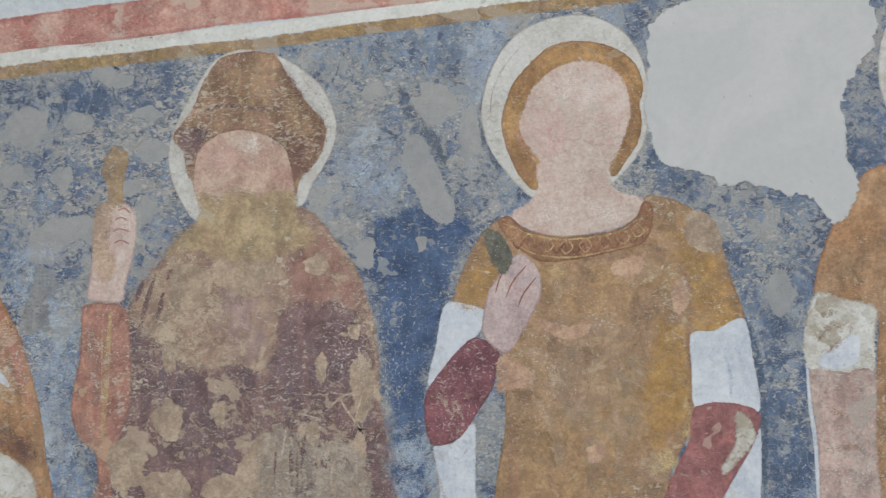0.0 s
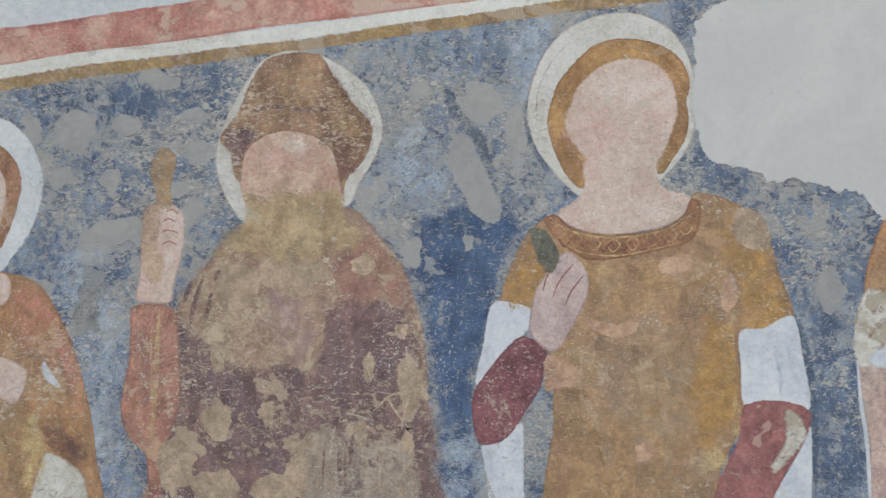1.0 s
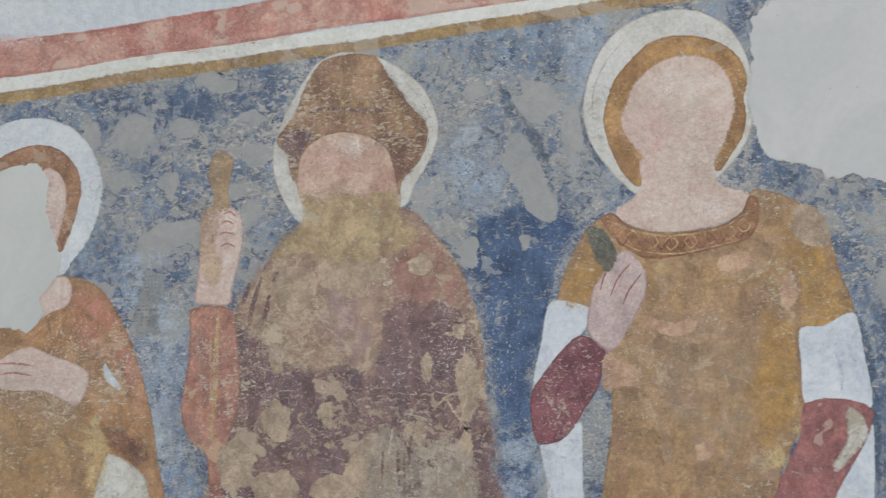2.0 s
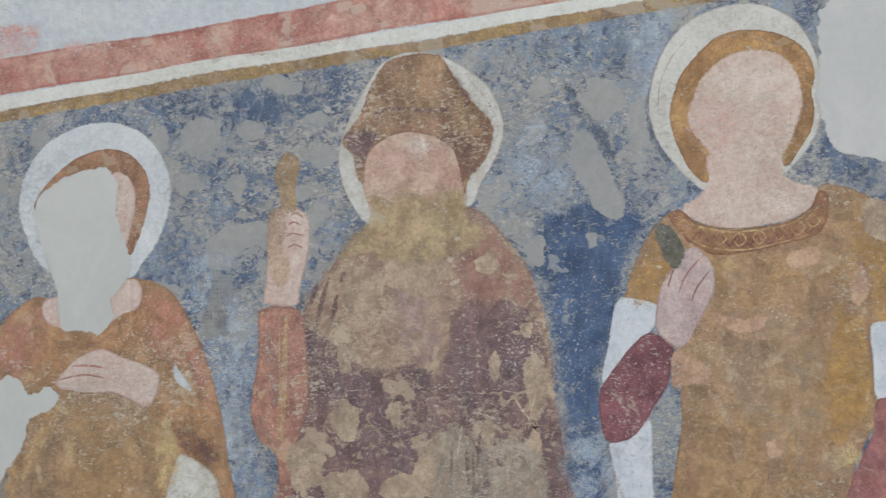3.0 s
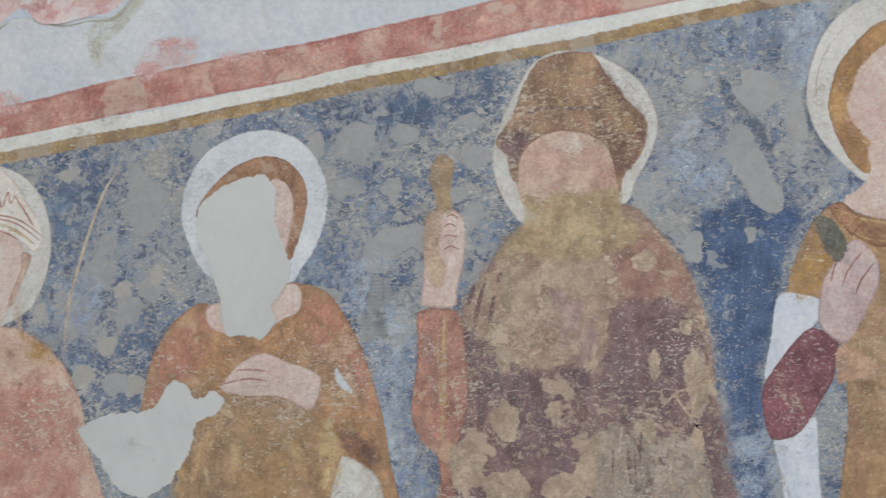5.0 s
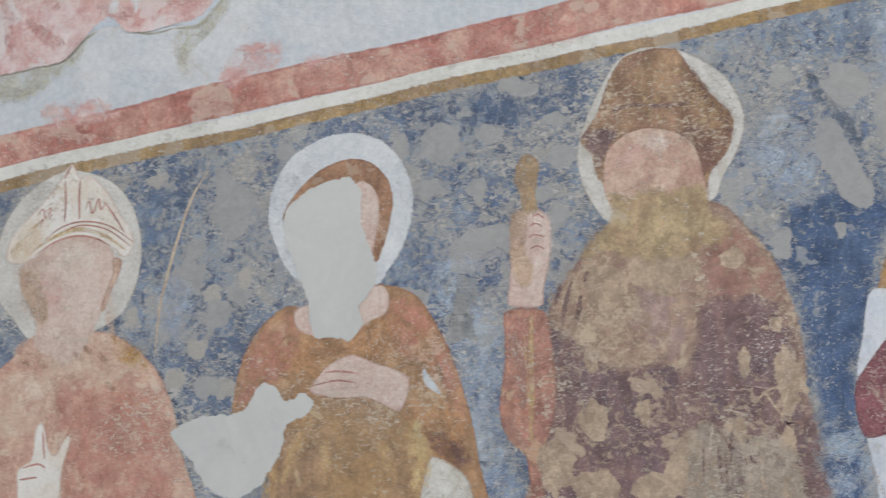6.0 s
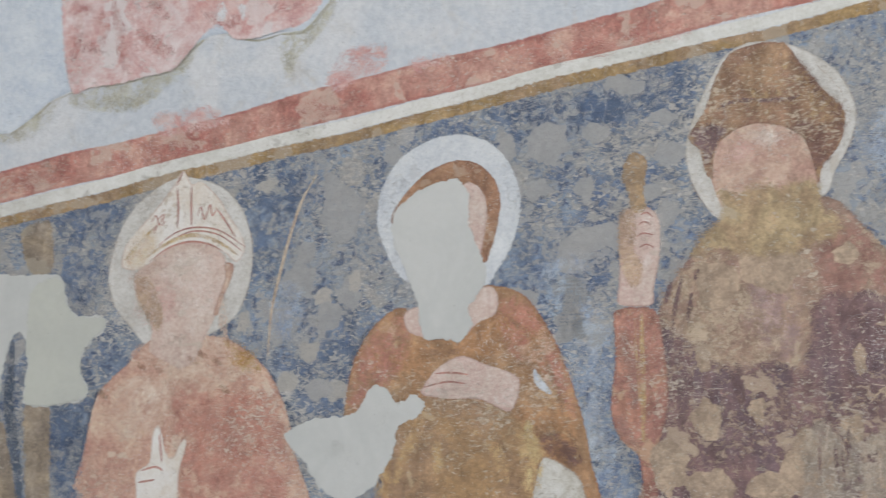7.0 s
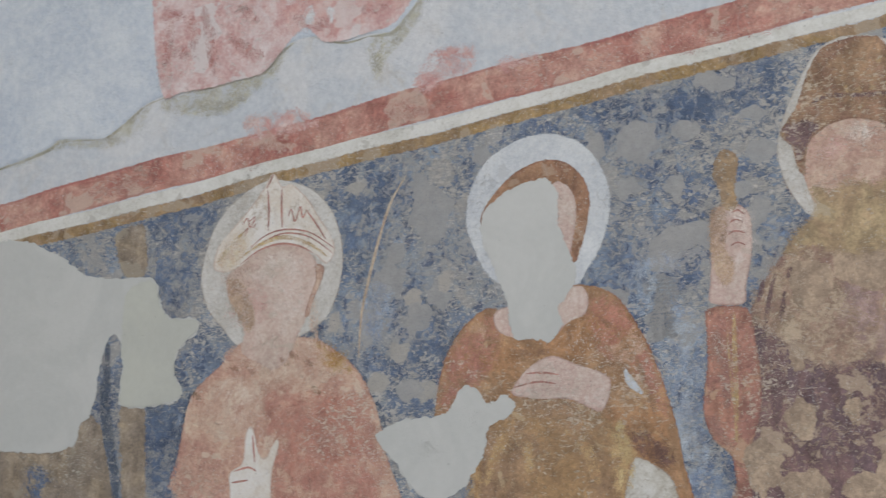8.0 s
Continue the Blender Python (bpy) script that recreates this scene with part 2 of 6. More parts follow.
M_OCHREBRIGHT = fresco("bright_ochre", (172, 128, 64), (164, 122, 66), (186, 152, 98), 0.2, 0.2, 0.3, 0.25, 7.0, soft=0.03, rag=0.018, strength=0.85)
M_COLLAR = fresco("brown_collar", (156, 112, 76), (142, 98, 68), (178, 142, 104), 0.25, 0.35, 0.4, 0.3, 16.0, contour=(104, 64, 46), wide=0.004, rag=0.0013, soft=0.002)
M_LINEN = fresco("white_linen", (197, 200, 204), (184, 189, 196), (184, 183, 178), 0.16, 0.15, 0.25, 0.25, 9.0, cloudy=0.18, contour=(168, 168, 164), wide=0.002, rag=0.0013, soft=0.002)
M_LINENWORN = fresco("worn_linen", (196, 192, 182), (182, 176, 162), (160, 146, 124), 0.4, 0.4, 0.4, 0.3, 9.0, contour=(134, 118, 104), wide=0.003, rag=0.004, soft=0.006)
M_CRIMSON = fresco("crimson", (130, 76, 80), (118, 70, 76), (168, 124, 116), 0.18, 0.28, 0.35, 0.3, 8.0, contour=(92, 52, 58), wide=0.003, rag=0.0013, soft=0.002)
M_REDSLEEVE = fresco("red_sleeve", (154, 95, 88), (138, 86, 84), (176, 140, 124), 0.3, 0.35, 0.4, 0.35, 9.0, contour=(134, 62, 60), wide=0.003, rag=0.004)
M_PINKSLEEVE = fresco("pink_sleeve", (176, 144, 132), (172, 150, 138), (170, 156, 142), 0.4, 0.35, 0.4, 0.35, 9.0, contour=(150, 112, 104), wide=0.003, rag=0.004)
M_HAT = fresco("russet_hat", (152, 118, 86), (140, 104, 82), (176, 144, 98), 0.2, 0.35, 0.45, 0.3, 11.0, contour=(112, 74, 62), wide=0.003, rag=0.0028, soft=0.004)
M_HATDARK = fresco("plum_brown", (108, 78, 72), (118, 84, 70), (150, 116, 76), 0.15, 0.4, 0.45, 0.3, 12.0, soft=0.015, rag=0.01, strength=0.9)
M_BEARD = fresco("olive_beard", (166, 142, 104), (154, 126, 94), (174, 156, 126), 0.2, 0.36, 0.4, 0.3, 14.0, soft=0.025, rag=0.018)
M_ROBE = fresco("russet_robe", (158, 130, 108), (146, 110, 98), (190, 168, 138), 0.3, 0.55, 0.6, 0.35, 5.0, contour=(104, 76, 70), wide=0.004, rag=0.005, blotch=0.7, soft=0.008)
M_PURPLE = fresco("purple_wash", (100, 80, 84), (122, 92, 88), (176, 152, 126), 0.2, 0.5, 0.55, 0.45, 9.0, soft=0.03, rag=0.03, strength=0.96, stretch=(1.8, 1, 0.7), crumble=(0.26, 0.44), blotch=0.7)
M_RUSSETDEEP = fresco("deep_russet", (142, 100, 88), (150, 108, 92), (184, 158, 132), 0.2, 0.4, 0.5, 0.35, 8.0, soft=0.03, rag=0.02, strength=0.85, crumble=(0.3, 0.55))
M_MAUVE = fresco("mauve_wash", (166, 140, 134), (160, 128, 122), (184, 162, 148), 0.2, 0.4, 0.5, 0.3, 9.0, soft=0.04, rag=0.02, strength=0.7, crumble=(0.3, 0.62))
M_TANGLAZE = fresco("tan_glaze", (176, 146, 118), (168, 138, 112), (184, 162, 138), 0.1, 0.2, 0.3, 0.2, 12.0, soft=0.01, rag=0.003, strength=0.8, crumble=(0.2, 0.55))
M_TANPINK = fresco("pink_tan_loss", (182, 142, 112), (174, 134, 106), (190, 160, 132), 0.1, 0.3, 0.3, 0.2, 9.0, rag=0.006, soft=0.004, strength=0.9, crumble=(0.15, 0.42))
M_YELLOWFLECK = fresco("yellow_flecks", (190, 162, 108), (184, 154, 104), (198, 178, 140), 0.1, 0.4, 0.5, 0.2, 12.0, rag=0.01, soft=0.012, strength=0.8, crumble=(0.42, 0.56))
M_TAN = fresco("tan_loss", (167, 143, 118), (158, 134, 110), (182, 164, 140), 0.1, 0.3, 0.35, 0.15, 9.0, rag=0.006, soft=0.003)
M_SLEEVE3 = fresco("brick_sleeve", (172, 118, 96), (152, 102, 88), (186, 148, 116), 0.3, 0.45, 0.45, 0.45, 14.0, contour=(118, 68, 62), wide=0.003, rag=0.0028, soft=0.004)
M_GOLDSTREAK = fresco("gold_streak", (186, 156, 104), (178, 148, 100), (186, 164, 128), 0.3, 0.4, 0.4, 0.3, 10.0, rag=0.0012, soft=0.0025, strength=0.85)
M_ORANGE = fresco("orange_robe", (164, 118, 78), (154, 118, 84), (186, 150, 110), 0.2, 0.34, 0.4, 0.3, 7.0, contour=(128, 74, 52), wide=0.003, rag=0.0028, soft=0.004)
M_REDWASH = fresco("red_wash", (182, 118, 98), (174, 114, 98), (200, 164, 138), 0.3, 0.3, 0.35, 0.25, 9.0, soft=0.03, rag=0.01, strength=0.75)
M_YELLOWWASH = fresco("yellow_wash", (190, 154, 104), (180, 144, 96), (188, 164, 128), 0.3, 0.3, 0.35, 0.3, 9.0, soft=0.02, rag=0.01, strength=0.75)
M_GOLDWASH = fresco("pale_gold_wash", (200, 172, 134), (194, 168, 138), (200, 184, 160), 0.1, 0.2, 0.2, 0.2, 9.0, soft=0.02, rag=0.006, strength=0.6)
M_PINKROBE = fresco("rose_robe", (194, 156, 132), (186, 141, 121), (204, 180, 156), 0.24, 0.34, 0.35, 0.25, 7.0, contour=(146, 92, 80), wide=0.003, rag=0.0028, blotch=0.8, soft=0.004)
M_MITRE = fresco("cream_mitre", (213, 207, 198), (206, 195, 180), (188, 170, 146), 0.15, 0.15, 0.25, 0.2, 9.0, cloudy=0.14, contour=(172, 132, 108), wide=0.003, rag=0.0013, soft=0.002)
M_LINE = fresco("brown_line", (134, 84, 66), (124, 80, 66), (160, 124, 104), 0.15, 0.3, 0.2, 0.2, 14.0, soft=0.0014, rag=0.0006, strength=1.0)
M_REDLINE = fresco("red_line", (170, 116, 102), (164, 112, 100), (180, 140, 120), 0.15, 0.3, 0.2, 0.2, 14.0, soft=0.0014, rag=0.0006, strength=1.0)
M_GREEN = fresco("dull_green", (104, 100, 84), (94, 94, 84), (140, 128, 104), 0.2, 0.3, 0.3, 0.3, 14.0, soft=0.005, rag=0.004)
M_DARKBLUE = fresco("blue_black", (70, 82, 98), (82, 92, 106), (140, 142, 142), 0.2, 0.42, 0.4, 0.3, 14.0, soft=0.012, rag=0.01, strength=0.85)
M_STUMP = fresco("stump_brown", (150, 122, 88), (142, 118, 92), (150, 142, 128), 0.2, 0.3, 0.3, 0.3, 10.0, soft=0.006, rag=0.003)
M_BROWNDULL = fresco("dull_brown", (148, 130, 106), (134, 120, 104), (150, 138, 118), 0.35, 0.35, 0.3, 0.3, 8.0, soft=0.01, rag=0.01)
M_PINKFRAG = fresco("pink_fragment", (206, 186, 182), (200, 156, 150), (204, 194, 190), 0.34, 0.3, 0.3, 0.2, 12.0, soft=0.006, rag=0.004, blotch=0.9)
M_PINKSMEAR = fresco("red_smear", (200, 146, 138), (206, 166, 158), (208, 192, 186), 0.3, 0.35, 0.3, 0.2, 9.0, soft=0.02, rag=0.01, strength=0.85)
M_OLIVE = fresco("olive_tint", (166, 162, 138), (176, 172, 152), (188, 188, 178), 0.2, 0.2, 0.2, 0.2, 9.0, soft=0.018, rag=0.008, strength=0.7)
M_COAT = plain_plaster("upper_coat", (198, 204, 208), (182, 191, 200), (172, 176, 178), 0.55, 1.6)
M_PALEOCHRE = fresco("pale_ochre", (168, 136, 102), (160, 130, 102), (188, 162, 130), 0.3, 0.3, 0.35, 0.15, 9.0, rag=0.009, soft=0.004, strength=0.8)
M_FOLD = fresco("fold_grey", (176, 184, 196), (168, 176, 188), (190, 190, 188), 0.1, 0.2, 0.2, 0.2, 9.0, rag=0.001, soft=0.004, strength=0.8)
M_ROSETAN = fresco("rose_tan", (202, 174, 152), (194, 164, 142), (208, 186, 164), 0.2, 0.3, 0.35, 0.2, 9.0, rag=0.01, soft=0.012, strength=0.75)
M_FILLWARM = plain_plaster("warm_repair", (180, 181, 168), (174, 175, 164), (166, 167, 152), 0.4, 0.25, True, 0.005, 0.006)
M_PLUM = fresco("plum_streak", (104, 80, 80), (112, 86, 82), (164, 136, 116), 0.1, 0.45, 0.4, 0.3, 10.0, rag=0.004, soft=0.01, strength=0.9, crumble=(0.28, 0.5))
M_UMBERLINE = fresco("umber_line", (142, 106, 78), (134, 100, 78), (160, 130, 98), 0.1, 0.35, 0.3, 0.2, 12.0, rag=0.0015, soft=0.008, strength=0.55, crumble=(0.3, 0.6))
M_TANWASH = fresco("tan_wash", (166, 140, 113), (155, 123, 103), (196, 174, 144), 0.25, 0.6, 0.6, 0.3, 8.0, rag=0.02, soft=0.03, strength=0.85, crumble=(0.3, 0.62))
M_DARKRED = fresco("dark_red", (158, 84, 76), (168, 98, 86), (188, 146, 128), 0.1, 0.4, 0.3, 0.2, 9.0, rag=0.014, soft=0.012, strength=0.42, crumble=(0.32, 0.56))
M_FILLIVORY = plain_plaster("ivory_repair", (185, 185, 179), (178, 179, 173), (172, 174, 165), 0.35, 0.25, True)
M_PALEBLUE = fresco("pale_blue", (142, 158, 178), (154, 164, 176), (168, 166, 162), 0.1, 0.5, 0.5, 0.3, 9.0, rag=0.03, soft=0.03, strength=0.7, crumble=(0.34, 0.58))
M_DARKEDGE = fresco("blue_contour", (66, 82, 104), (74, 88, 106), (140, 142, 142), 0.1, 0.4, 0.3, 0.2, 12.0, rag=0.003, soft=0.009, strength=0.8, crumble=(0.3, 0.55))
M_SCUFF = fresco("pale_scuff", (186, 166, 144), (178, 158, 138), (196, 182, 164), 0.1, 0.4, 0.4, 0.2, 12.0, rag=0.006, soft=0.006, strength=0.6, crumble=(0.42, 0.6))
M_SCUFFBRIGHT = fresco("bright_scuff", (184, 160, 130), (176, 152, 124), (200, 184, 160), 0.1, 0.4, 0.4, 0.2, 12.0, rag=0.003, soft=0.003, strength=0.9, crumble=(0.3, 0.5))
M_RIM = fresco("olive_rim", (142, 138, 112), (154, 150, 126), (178, 176, 162), 0.1, 0.3, 0.2, 0.2, 9.0, rag=0.0012, soft=0.004, strength=0.8, crumble=(0.2, 0.5))
M_STAIN = fresco("faint_stain", (181, 182, 176), (176, 177, 172), (190, 190, 186), 0.1, 0.3, 0.2, 0.2, 9.0, rag=0.012, soft=0.02, strength=0.45, crumble=(0.35, 0.65))
M_PALEPATCH = fresco("pale_patch", (206, 202, 200), (198, 198, 198), (210, 206, 204), 0.1, 0.3, 0.2, 0.2, 9.0, rag=0.008, soft=0.01, strength=0.8, crumble=(0.3, 0.5))
M_STAFF = fresco("pale_ochre_staff", (182, 161, 136), (172, 152, 128), (170, 154, 130), 0.1, 0.3, 0.3, 0.2, 10.0, rag=0.0008, soft=0.0015)

M_LOWERTAN = fresco("lower_tan", (166, 148, 126), (152, 136, 120), (182, 166, 146), 0.2, 0.4, 0.5, 0.3, 8.0, rag=0.02, soft=0.012, strength=0.8, crumble=(0.36, 0.5), stretch=(1.4, 1, 0.7))
M_FLESHTAN = fresco("tan_flesh", (194, 160, 140), (180, 146, 124), (178, 152, 132), 0.22, 0.2, 0.3, 0.15, 10.0, contour=(150, 108, 92), wide=0.003, rag=0.0013, blotch=0.9, soft=0.002)
M_THREAD = fresco("pale_thread", (196, 176, 156), (186, 166, 146), (196, 182, 164), 0.1, 0.3, 0.3, 0.2, 12.0, rag=0.002, soft=0.002, strength=0.6, crumble=(0.4, 0.55))

# ---- shapes on the wall ----
LAYER = 0.0001
ORDER = [0]


def coat(layer):
    """How far a coat stands off the wall; later coats of one layer lie a hair above earlier ones."""
    ORDER[0] += 1
    return LAYER * layer + 0.000004 * (ORDER[0] % 20)


def swell(x, z):
    """The uneven old wall: how far it stands out at a place, in metres."""
    return 0.0028 * math.sin(2.3 * x + 0.6) * math.cos(2.9 * z) + 0.0016 * math.sin(6.1 * x + 4.3 * z) + 0.001 * math.cos(9.7 * z - 5.2 * x)


def smooth_loop(points, steps=6):
    """A closed curve through a few points."""
    p = np.array(points, float)
    a, b, c, d = np.roll(p, 1, 0), p, np.roll(p, -1, 0), np.roll(p, -2, 0)
    u = (np.arange(steps) / steps)[None, :, None]
    a, b, c, d = (q[:, None, :] for q in (a, b, c, d))
    t = 0.42
    m0, m1 = t * (c - a), t * (d - b)
    out = (2 * u ** 3 - 3 * u ** 2 + 1) * b + (u ** 3 - 2 * u ** 2 + u) * m0 + (-2 * u ** 3 + 3 * u ** 2) * c + (u ** 3 - u ** 2) * m1
    return out.reshape(-1, 2)


def oval(x, z, rx, rz, lean=0.0, count=40):
    a = np.arange(count) * 2 * math.pi / count
    ex, ez = rx * np.cos(a), rz * np.sin(a)
    c, s = math.cos(radians(lean)), math.sin(radians(lean))
    return np.c_[x + ex * c + ez * s, z - ex * s + ez * c]


def nearest(pts, loop, closed=True):
    """For each point: the distance to a polyline, the nearest place on it, and whether it lies inside."""
    a = loop if closed else loop[:-1]
    b = np.roll(loop, -1, 0) if closed else loop[1:]
    best = np.full(len(pts), 1e9)
    foot = np.zeros((len(pts), 2))
    inside = np.zeros(len(pts), bool)
    for p, q in zip(a, b):
        v = q - p
        u = np.clip(((pts - p) @ v) / max(v @ v, 1e-12), 0, 1)
        f = p + u[:, None] * v
        dist = np.hypot(*(pts - f).T)
        less = dist < best
        best[less], foot[less] = dist[less], f[less]
        if closed and p[1] != q[1]:
            cross = (p[1] > pts[:, 1]) != (q[1] > pts[:, 1])
            inside ^= cross & (pts[:, 0] < (q[0] - p[0]) * (pts[:, 1] - p[1]) / (q[1] - p[1]) + p[0])
    return best, foot, inside


def sheet(name, loop, layer, material, parent=None, label="", cell=0.008, thick=0.0, lift=0.0):
    """A coat of paint or plaster on the wall inside a closed curve, in metres. It stores how deep each point lies inside the curve."""
    grow = 0.0 if material in (M_COAT, M_BLUE) else MARGIN.get(material.name, 0.004)
    low, high = loop.min(0) - cell - grow, loop.max(0) + cell + grow
    nx, nz = (np.ceil((high - low) / cell)).astype(int) + 1
    gx, gz = np.meshgrid(low[0] + cell * np.arange(nx), low[1] + cell * np.arange(nz), indexing="ij")
    pts = np.c_[gx.ravel(), gz.ravel()]
    dist, foot, inside = nearest(pts, loop)
    depth = np.where(inside, dist, -np.minimum(dist, grow))
    far = ~inside & (dist > grow)
    pts = np.where(far[:, None], foot + (pts - foot) * (grow / np.maximum(dist, 1e-9))[:, None], pts)
    inside = ~far
    ids = np.arange(nx * nz).reshape(nx, nz)
    quads = np.stack([ids[:-1, :-1], ids[1:, :-1], ids[1:, 1:], ids[:-1, 1:]], -1).reshape(-1, 4)
    quads = quads[inside[quads].any(1)]
    used = np.unique(quads)
    remap = np.zeros(nx * nz, int)
    remap[used] = np.arange(len(used))
    pts, depth, quads = pts[used], depth[used], remap[quads]
    # a raised coat rounds down to the wall at its rim
    rise = thick * np.clip((depth + grow) / max(thick * 0.8, 1e-6), 0, 1) ** 0.5 if thick else np.zeros(len(pts))
    off = coat(layer) + lift
    verts = [(x, -(swell(x, z) + off + r), z) for (x, z), r in zip(pts.tolist(), rise.tolist())]
    mesh = bpy.data.meshes.new(name)
    mesh.from_pydata(verts, [], quads.tolist())
    mesh.attributes.new("edge", "FLOAT", "POINT").data.foreach_set("value", depth.astype(np.float32))
    mesh.polygons.foreach_set("use_smooth", [True] * len(mesh.polygons))
    mesh.materials.append(material)
    mesh.update()
    ob = new(name, mesh)
    ob.parent = parent
    if label:
        tagged(ob, label)
    return ob


def stroke(name, points, width, layer, material, parent=None, label="", lift=0.0):
    """A brush stroke of some width along a few points, thinner towards its ends."""
    p = np.array(points, float)
    k = len(p)
    u = np.linspace(0, k - 1, 8 * (k - 1) + 1)
    i = np.clip(u.astype(int), 0, k - 2)
    f = (u - i)[:, None]
    g = lambda j: p[np.clip(j, 0, k - 1)]
    a, b, c, d = g(i - 1), g(i), g(i + 1), g(i + 2)
    line = 0.5 * (2 * b + (c - a) * f + (2 * a - 5 * b + 4 * c - d) * f ** 2 + (3 * b - a - 3 * c + d) * f ** 3)
    along = np.gradient(line, axis=0)
    side = np.c_[-along[:, 1], along[:, 0]] / np.maximum(np.hypot(*along.T), 1e-9)[:, None]
    s = np.linspace(0, 1, len(line))
    half = width / 2 * np.sin(np.pi * np.clip(s, 0.004, 0.996)) ** 0.45
    verts, depth, off = [], [], coat(layer) + lift
    for q, n, h in zip(line, side, half):
        for e in (-1, 0, 1):
            x, z = q + n * h * e
            verts.append((x, -(swell(x, z) + off), z))
            depth.append(h * (1 - abs(e)))
    faces = [(3 * j + e, 3 * j + e + 1, 3 * j + e + 4, 3 * j + e + 3) for j in range(len(line) - 1) for e in (0, 1)]
    mesh = bpy.data.meshes.new(name)
    mesh.from_pydata(verts, [], faces)
    mesh.attributes.new("edge", "FLOAT", "POINT").data.foreach_set("value", depth)
    mesh.materials.append(material)
    ob = new(name, mesh)
    ob.parent = parent
    if label:
        tagged(ob, label)
    return ob


def cm(origin, points):
    """Places on the wall, in metres, from centimetres right of and above an origin."""
    return np.array(origin) + np.array(points, float) / 100


def thing(name, origin, label, category, group=""):
    ob = new(name)
    ob.empty_display_size = 0.05
    return tagged(ob, label, category, group)


def box(name, low, high, material, kind="structure", label="", category="", skip=()):
    x0, y0, z0 = low
    x1, y1, z1 = high
    v = [(x, y, z) for x in (x0, x1) for y in (y0, y1) for z in (z0, z1)]
    f = [(0, 1, 3, 2), (4, 6, 7, 5), (0, 4, 5, 1), (2, 3, 7, 6), (0, 2, 6, 4), (1, 5, 7, 3)]
    mesh = bpy.data.meshes.new(name)
    mesh.from_pydata(v, [], f)
    mesh.materials.append(material)
    ob = new(name, mesh)
    return tagged(ob, label, category, "", kind)


# ---- the room: the painted wall, and plain walls that close the place ----
LEFT, RIGHT, TOP, BACK = -5.2, 3.4, 5.0, -6.6


def painted_wall():
    """The old wall as one thick block with an uneven face."""
    nx, nz = 174, 101
    verts, faces = [], []
    for i in range(nx):
        for j in range(nz):
            x, z = LEFT + (RIGHT - LEFT) * i / (nx - 1), TOP * j / (nz - 1)
            verts.append((x, -swell(x, z), z))
    for i in range(nx - 1):
        for j in range(nz - 1):
            a = i * nz + j
            faces.append((a, a + nz, a + nz + 1, a + 1))
    k = len(verts)
    for x in (LEFT, RIGHT):
        for z in (0, TOP):
            verts.append((x, 0.6, z))
    faces.append((k, k + 1, k + 3, k + 2))
    bottom = [i * nz for i in range(nx)]
    top = [i * nz + nz - 1 for i in range(nx)]
    faces.append((*bottom[::-1], k, k + 2))
    faces.append((*top, k + 3, k + 1))
    faces.append((*[j for j in range(nz)], k + 1, k))
    faces.append((*[(nx - 1) * nz + j for j in range(nz)][::-1], k + 2, k + 3))
    mesh = bpy.data.meshes.new("wall_north")
    mesh.from_pydata(verts, [], faces)
    mesh.materials.append(M_UPPER)
    return tagged(new("wall_north", mesh), "uneven whitewashed old plaster wall bearing the fresco", "wall", "", "structure")


wall = painted_wall()
box("floor", (LEFT, BACK, -0.2), (RIGHT, 0.6, 0.0), M_FLOOR, label="worn grey stone floor", category="floor")
box("ceiling", (LEFT, BACK, TOP), (RIGHT, 0.6, TOP + 0.2), M_ROOM, label="plain whitewashed ceiling", category="ceiling")
box("wall_west", (LEFT - 0.3, BACK, 0), (LEFT, 0.6, TOP), M_ROOM, label="plain whitewashed side wall", category="wall")
box("wall_east", (RIGHT, BACK, 0), (RIGHT + 0.3, 0.6, TOP), M_ROOM, label="plain whitewashed side wall", category="wall")


def back_wall():
    """The unseen wall behind the camera, with two window openings added for the lamps."""
    ob = tagged(new("wall_south"), "unseen plain whitewashed wall with two added window openings", "wall", "", "structure")
    xs = [LEFT, -3.7, -2.1, 0.1, 1.7, RIGHT]
    for k in range(5):
        x0, x1 = xs[k], xs[k + 1]
        spans = [(0, TOP)] if k % 2 == 0 else [(0, 2.2), (4.6, TOP)]
        for z0, z1 in spans:
            b = box("wall_piece", (x0, BACK - 0.4, z0), (x1, BACK, z1), M_ROOM, kind="")
            b.parent = ob
    return ob


back_wall()


def strip(name, top, bottom, material, layer, label):
    """A painted stripe that runs along the wall and rises a little, between two straight rims given as slope and height."""
    x = np.linspace(-3.6, 1.6, 60)
    wob = np.array([0.0035 * math.sin(7.0 * v + 3 * layer) + 0.002 * math.sin(19.0 * v + layer) for v in x])
    up = np.c_[x, top[0] * x + top[1] + wob]
    down = np.c_[x, bottom[0] * x + bottom[1] + wob * 0.6]
    return sheet(name, np.r_[down, up[::-1]], layer, material, wall, label, cell=0.012)


x = np.linspace(-3.6, 1.6, 40)
sheet("blue_ground", np.r_[np.array([(-3.6, 1.2), (1.6, 1.2)]), np.c_[x, OCHRE_LOW[0] * x + OCHRE_LOW[1] + 0.01][::-1]], 1, M_BLUE, wall, "worn blue painted ground with grey lost patches", cell=0.02)
strip("red_band", RED_TOP, RED_LOW, M_RED, 2, "faded brick-red painted band")
strip("white_band", RED_LOW, WHITE_LOW, M_BAND, 3, "white lime painted stripe")
strip("ochre_band", WHITE_LOW, OCHRE_LOW, M_OCHREBAND, 3, "ochre painted stripe")

